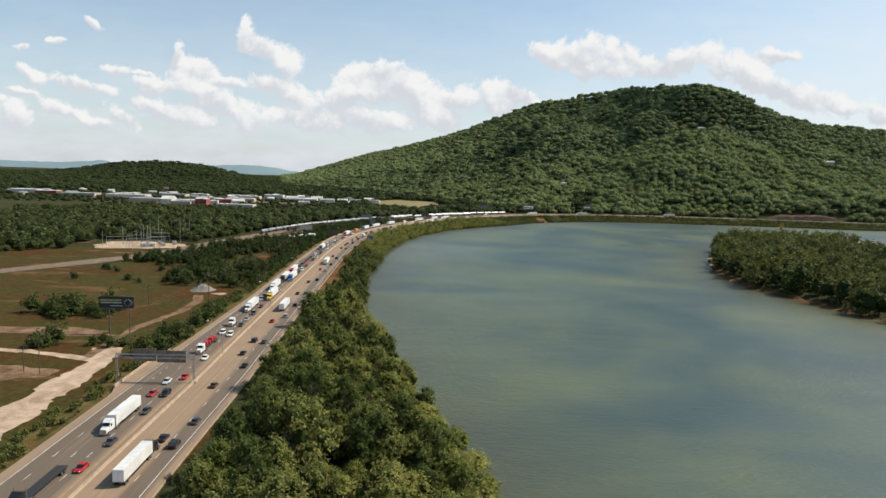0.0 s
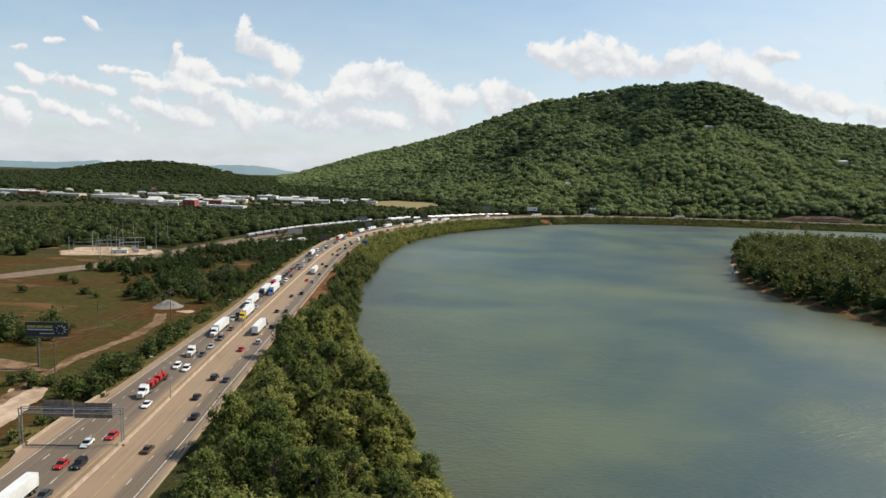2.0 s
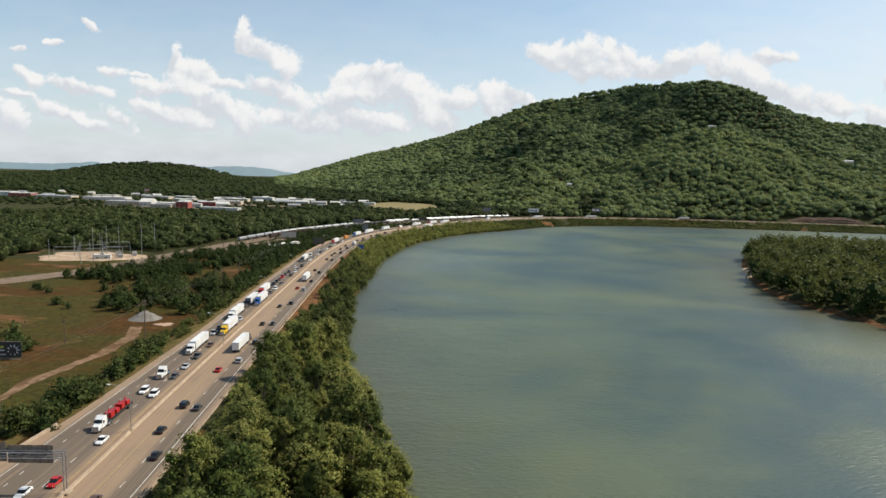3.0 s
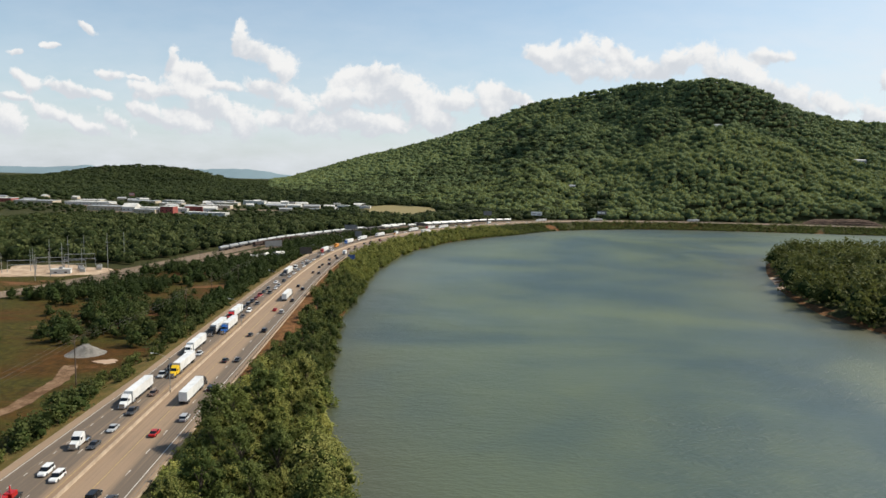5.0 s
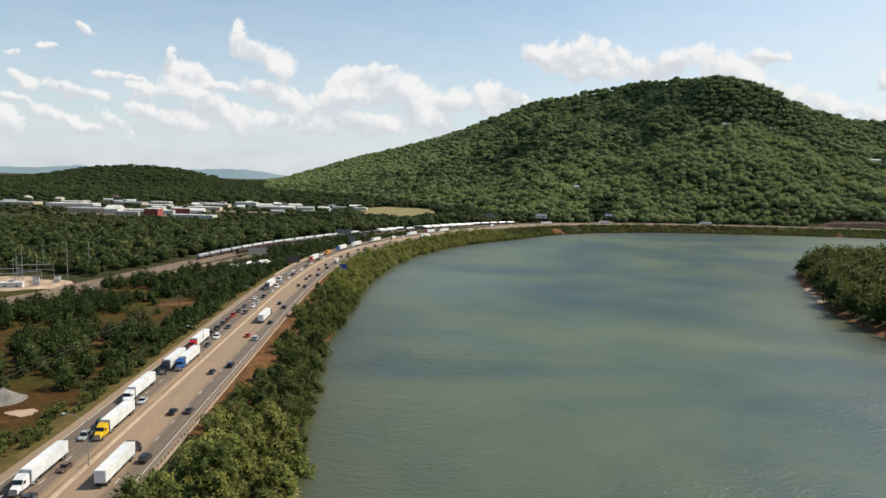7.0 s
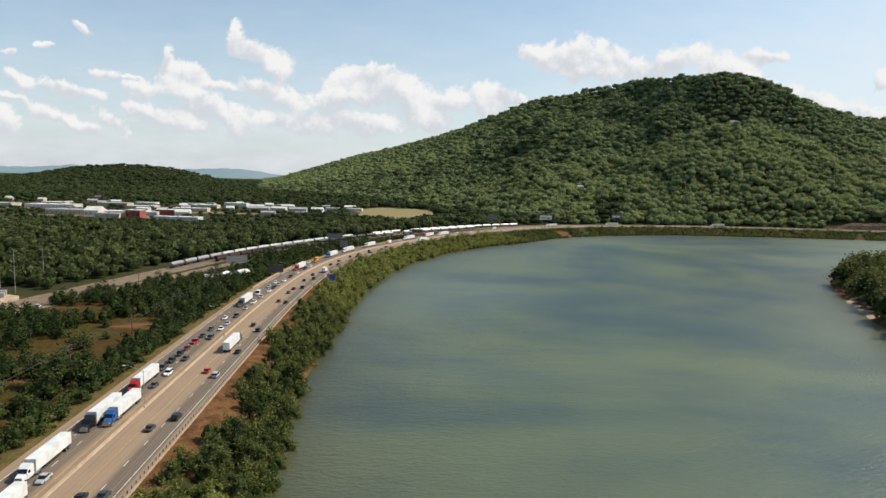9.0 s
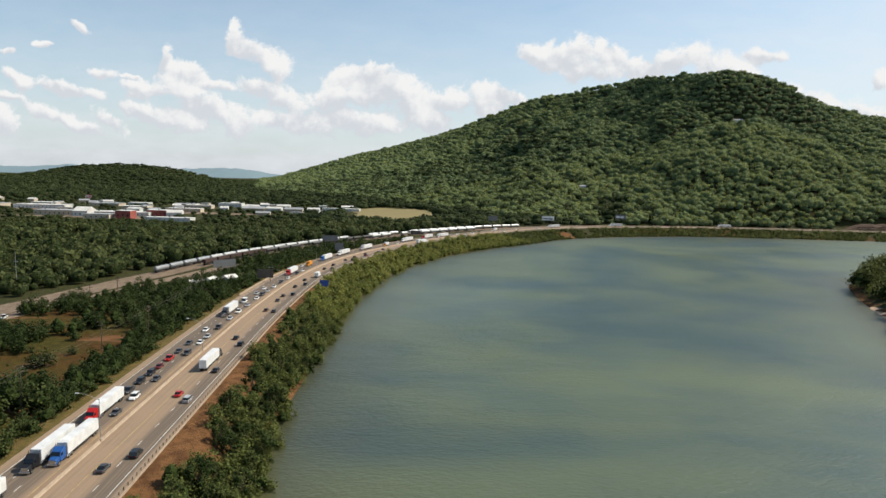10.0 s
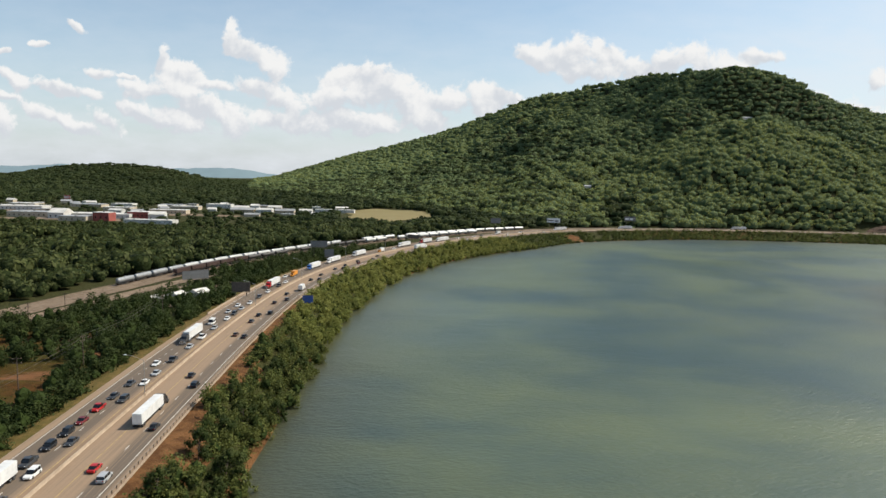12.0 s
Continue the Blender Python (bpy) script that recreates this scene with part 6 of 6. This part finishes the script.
def wagon(s, off, kind, mat, label):
    x, y, turn = place_on(RAIL, s, off)
    m = pose(x, y, max(gz(x, y), -1.9) + 0.62, 0, 0, turn)
    key = (kind, mat.name)
    if key not in WAGONS:
        WAGONS[key] = make_wagon(kind, mat, label)
        WAGONS[key].matrix_basis = m
    else:
        copy_thing(WAGONS[key], m)


S0 = along(RAIL, 692)
for k in range(34):
    if k not in (16, 17, 21):
        if k < 4:
            wagon(S0 + 16.4 * k, -4.2, "tank_wagon", M_TANKGREY, "grey tank wagon on the back track")
        else:
            wagon(S0 + 16.4 * k, -4.2, "tank_wagon", M_TANKWHITE, "pale tank wagon on the back track")
for k in range(26):
    if k % 9 == 8:
        continue
    if k < 5:
        wagon(S0 + 42 + 16.4 * k, 6.2, "hopper_wagon", M_RUST, "rusty hopper wagon on the middle track")
    elif k < 15:
        wagon(S0 + 42 + 16.4 * k, 6.2, "tank_wagon", M_TANKBLACK, "black tank wagon on the middle track")
    else:
        wagon(S0 + 42 + 16.4 * k, 6.2, "tank_wagon", M_TANKWHITE, "pale tank wagon on the back track")

# ---- gravel heap ----
def build_heap():
    a, r = np.linspace(0, 2 * np.pi, 48, endpoint=False), np.linspace(0, 1, 16)[1:]
    x = np.r_[0, (r[:, None] * np.cos(a)).ravel()] * 9.0
    y = np.r_[0, (r[:, None] * np.sin(a)).ravel()] * 7.0
    rr = np.r_[0, np.repeat(r, 48)]
    z = 4.6 * (1 - smooth(rr * 1.05 - 0.1)) * (1 + 0.25 * rough_field(x * 1.0, y, 9, 4)) + 0.25 * rough_field(x, y, 2.3, 9) * (1 - rr)
    verts = np.stack([x, y, z - 0.3], 1)
    k = np.arange(48)
    tris = [np.stack([0 * k, 1 + k, 1 + (k + 1) % 48], 1)]
    for j in range(14):
        p, q = 1 + 48 * j + k, 1 + 48 * j + (k + 1) % 48
        tris += [np.stack([p, p + 48, q + 48], 1), np.stack([p, q + 48, q], 1)]
    gravel = material("grey_gravel", lambda n, at: n.mix(n.step(n.noise(at, 0.5, 8, 0.75), 0.3, 0.7), (0.13, 0.12, 0.105), (0.25, 0.23, 0.20)), 0.95, lambda n, at: (n.noise(at, 1.6, 7, 0.75), 0.6))
    ob = tagged(new("gravel_mound", array_mesh("gravel_mound", verts, np.vstack(tris), (gravel,), True)), "large heap of grey gravel on dirt ground", "gravel mound")
    ob.matrix_basis = pose(-141, 366, gz(-141, 366), 0, 0, 20) @ Matrix.Diagonal((0.92, 1.05, 0.74, 1))


build_heap()


# ---- buildings ----
M_ROOFWHITE = plain("white_flat_roof", (0.60, 0.58, 0.54), 0.7, 0, 0.35, 0.05)
M_ROOFGREY = plain("grey_metal_roof", (0.36, 0.36, 0.36), 0.6, 0.2, 0.25, 0.08)
M_BRICK = plain("red_brick_wall", (0.30, 0.075, 0.060), 0.9, 0, 0.3, 0.2)
M_BEIGE = plain("beige_wall", (0.48, 0.40, 0.30), 0.9, 0, 0.2, 0.15)
M_WALLWHITE = plain("white_wall", (0.56, 0.55, 0.52), 0.8, 0, 0.2, 0.15)
M_SHED = plain("pale_corrugated_sheet", (0.55, 0.54, 0.51), 0.5, 0.3, 0.3, 0.3)


def building(x, y, w, d, h, turn, wall, roof, label, gable=False, name="building"):
    root = tagged(new(name), label, "building", "town buildings")
    root.matrix_basis = pose(x, y, gz(x, y) - 0.3, 0, 0, turn)
    bm = bmesh.new()
    bm_box(bm, -w / 2, -d / 2, 0, w / 2, d / 2, h)
    walls = part("wall", bm, wall, root)
    if gable:
        top = h + d * 0.22
        bm = bm_loft(bmesh.new(), [[(sx, -d / 2 - 0.5, h - 0.1), (sx, d / 2 + 0.5, h - 0.1), (sx, d / 2 + 0.5, h + 0.1), (sx, 0, top + 0.2), (sx, -d / 2 - 0.5, h + 0.1)] for sx in (-w / 2 - 0.4, w / 2 + 0.4)])
        part("roof", bm, roof, root)
    else:
        bm = bmesh.new()
        bm_box(bm, -w / 2 - 0.3, -d / 2 - 0.3, h, w / 2 + 0.3, d / 2 + 0.3, h + 0.45)
        top = part("roof", bm, roof, root)
        for k in range(max(1, int(w / 18))):
            ux = -w / 2 + (k + 0.5) * w / max(1, int(w / 18))
            bm = bmesh.new()
            bm_box(bm, ux - 1.2, -1.0, h + 0.45, ux + 1.2, 1.0, h + 1.7, 0.05)
            part("air_unit", bm, M_STEEL, top)
    for k in range(max(2, int(w / 6))):
        ux = -w / 2 + (k + 0.5) * w / max(2, int(w / 6))
        bm = bmesh.new()
        bm_box(bm, ux - 0.9, -d / 2 - 0.06, h * 0.34, ux + 0.9, -d / 2 + 0.1, h * 0.60)
        part("window", bm, M_GLASS, walls)


LOOKS = {"white": (M_WALLWHITE, M_ROOFWHITE, "white flat-roofed warehouse among trees"), "grey": (M_BEIGE, M_ROOFGREY, "low building with grey roof among trees"),
         "brick": (M_BRICK, M_ROOFWHITE, "red brick building with pale roof"), "beige": (M_BEIGE, M_ROOFWHITE, "long beige building with pale roof")}
for x, y, w, d, h, turn, look_name, gable in TOWN + TOWN_FAR:
    wall, roof, label = LOOKS[look_name]
    building(x, y, w, d, h, turn, wall, roof, label, bool(gable))
for x, y, w, d, turn in ((-150, 646, 7, 7, 75), (-141, 654, 8, 9, 60), (-157, 638, 6, 5, 30)):
    building(x, y, w, d, 4.2, turn, M_SHED, M_ROOFWHITE, "small pale shed beside the railway yard", True, "shed")
building(-262, 552, 12, 5, 3.2, 20, M_WALLWHITE, M_ROOFWHITE, "small white control hut in the substation", False, "hut")


def hill_house(bearing, far, w, label):
    a = radians(bearing)
    x, y = 7.7 + far * math.sin(a), -14.5 + far * math.cos(a)
    building(x, y, w, 9, 6.0, 0, M_WALLWHITE, M_ROOFGREY, label, True, "house")


for house_row in HILL_HOUSES:
    hill_house(*house_row)

# flag on a tall pole over the town
flag = tagged(new("flagpole"), "tall flagpole with a red and white flag", "flagpole")
flag.matrix_basis = pose(-565, 1260, gz(-565, 1260))
part("pole", bm_rod(bmesh.new(), (0, 0, 0), (0, 0, 26), 0.3, 0.15, 8), M_STEEL, flag)
for k in range(5):
    bm = bmesh.new()
    bm_box(bm, 0.2, -0.05 + 0.1 * (k % 2), 20 + k * 1.0, 9.5, 0.05 + 0.1 * (k % 2), 21 + k * 1.0)
    part("stripe", bm, PAINTS["red"] if k % 2 == 0 else M_WHITE, flag)


# ---- substation ----
def mast(x, y, high):
    root = tagged(new("power_mast"), "slim pale steel mast in the substation", "mast", "substation masts")
    root.matrix_basis = pose(x, y, gz(x, y), 0, 0, 15)
    part("pole", bm_rod(bmesh.new(), (0, 0, -0.3), (0, 0, high), 0.24, 0.11, 8), M_STEEL, root)
    bm = bmesh.new()
    bm_box(bm, -1.4, -0.08, high * 0.72, 1.4, 0.08, high * 0.72 + 0.2)
    part("crossarm", bm, M_STEEL, root)


for x, y, high in ((-262, 540, 25), (-271, 576, 23), (-280, 612, 20), (-247, 584, 25), (-253, 620, 22), (-262, 524, 16), (-288, 560, 15), (-296, 575, 15), (-300, 548, 14), (-284, 590, 16), (-275, 545, 14), (-266, 560, 17), (-258, 570, 15), (-279, 566, 13)):
    mast(x, y, high)


def frame_bay(x, y, w, high, turn):
    root = tagged(new("switch_frame"), "grey steel switchgear frame on gravel", "switchgear", "substation frames")
    root.matrix_basis = pose(x, y, gz(x, y), 0, 0, turn)
    for px in (-w / 2, w / 2):
        for py in (-0.5, 0.5):
            part("leg", bm_rod(bmesh.new(), (px, py, 0), (px * 0.98, 0, high), 0.14, 0.12, 6), M_STEEL, root)
    for z in (high, high * 0.62):
        bm = bmesh.new()
        bm_box(bm, -w / 2, -0.35, z - 0.3, w / 2, 0.35, z)
        part("beam", bm, M_STEEL, root)
    for k in range(5):
        px = -w / 2 + (k + 0.5) * w / 5
        part("insulator", bm_rod(bmesh.new(), (px, 0, high * 0.62), (px, 0, high * 0.62 + 1.4), 0.16, 0.1, 6), M_RUST, root)


for x, y, w, high, turn in ((-268, 585, 20, 9, 24), (-280, 572, 20, 8, 24), (-262, 568, 14, 7, 24), (-292, 556, 16, 8, 24)):
    frame_bay(x, y, w, high, turn)
for k, (x, y) in enumerate(((-252, 560), (-256, 566), (-247, 572), (-260, 572), (-250, 578), (-266, 560))):
    box = tagged(new("transformer"), "pale transformer block on substation gravel", "transformer", "transformers")
    box.matrix_basis = pose(x, y, gz(x, y), 0, 0, 24)
    bm = bmesh.new()
    bm_box(bm, -1.7, -1.2, 0.2, 1.7, 1.2, 2.9, 0.12)
    body = part("body", bm, M_SHED, box)
    for px in (-1.0, 0.0, 1.0):
        part("bushing", bm_rod(bmesh.new(), (px, 0, 2.9), (px, 0, 4.2), 0.16, 0.09, 8), M_RUST, body)
    for side in (-1, 1):
        bm = bmesh.new()
        bm_box(bm, -1.4, side * 1.2, 0.5, 1.4, side * 1.6, 2.4, 0.04)
        part("radiator", bm, M_STEEL, body)

# parked cars and vans in the yard and along the track
for x, y, turn, kind, paint in ((-155, 690, 30, "van", "white"), (-176, 640, 25, "sedan", "white"), (-190, 606, 20, "sedan", "white"), (-205, 566, 20, "van", "white"), (-138, 752, 30, "sedan", "dark grey"),
                                (-212, 548, 20, "pickup", "white"), (-160, 700, 10, "sedan", "white")):
    ob = copy_thing(MADE[(kind, paint, "box")], pose(x, y, gz(x, y) + 0.18, 0, 0, turn)) if (kind, paint, "box") in MADE else make_car(kind, paint)
    ob.matrix_basis = pose(x, y, gz(x, y) + 0.18, 0, 0, turn)
    tagged(ob, f"{paint} parked {kind if kind != 'sedan' else 'car'} on the railway yard", group="parked cars")


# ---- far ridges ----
# Distance haze is put into this blue-grey base colour.
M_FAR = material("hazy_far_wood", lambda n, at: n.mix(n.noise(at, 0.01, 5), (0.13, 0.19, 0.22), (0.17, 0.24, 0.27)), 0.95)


def far_ridge(points, depth):
    line = spline(points, 20.0)
    x, top = line[:, 0], line[:, 1] + 5 * rough_field(line[:, 0], line[:, 0] * 0.3, 150, 3)
    n = len(x)
    verts = np.vstack([np.stack([x, np.full(n, depth - 500.0), np.full(n, -30.0)], 1), np.stack([x, np.full(n, depth - 120.0), top * 0.75 - 5], 1), np.stack([x, np.full(n, depth * 1.0), top], 1)])
    i = np.arange(n - 1)
    quads = np.vstack([np.stack([i + k * n, i + 1 + k * n, i + 1 + (k + 1) * n, i + (k + 1) * n], 1) for k in (0, 1)])
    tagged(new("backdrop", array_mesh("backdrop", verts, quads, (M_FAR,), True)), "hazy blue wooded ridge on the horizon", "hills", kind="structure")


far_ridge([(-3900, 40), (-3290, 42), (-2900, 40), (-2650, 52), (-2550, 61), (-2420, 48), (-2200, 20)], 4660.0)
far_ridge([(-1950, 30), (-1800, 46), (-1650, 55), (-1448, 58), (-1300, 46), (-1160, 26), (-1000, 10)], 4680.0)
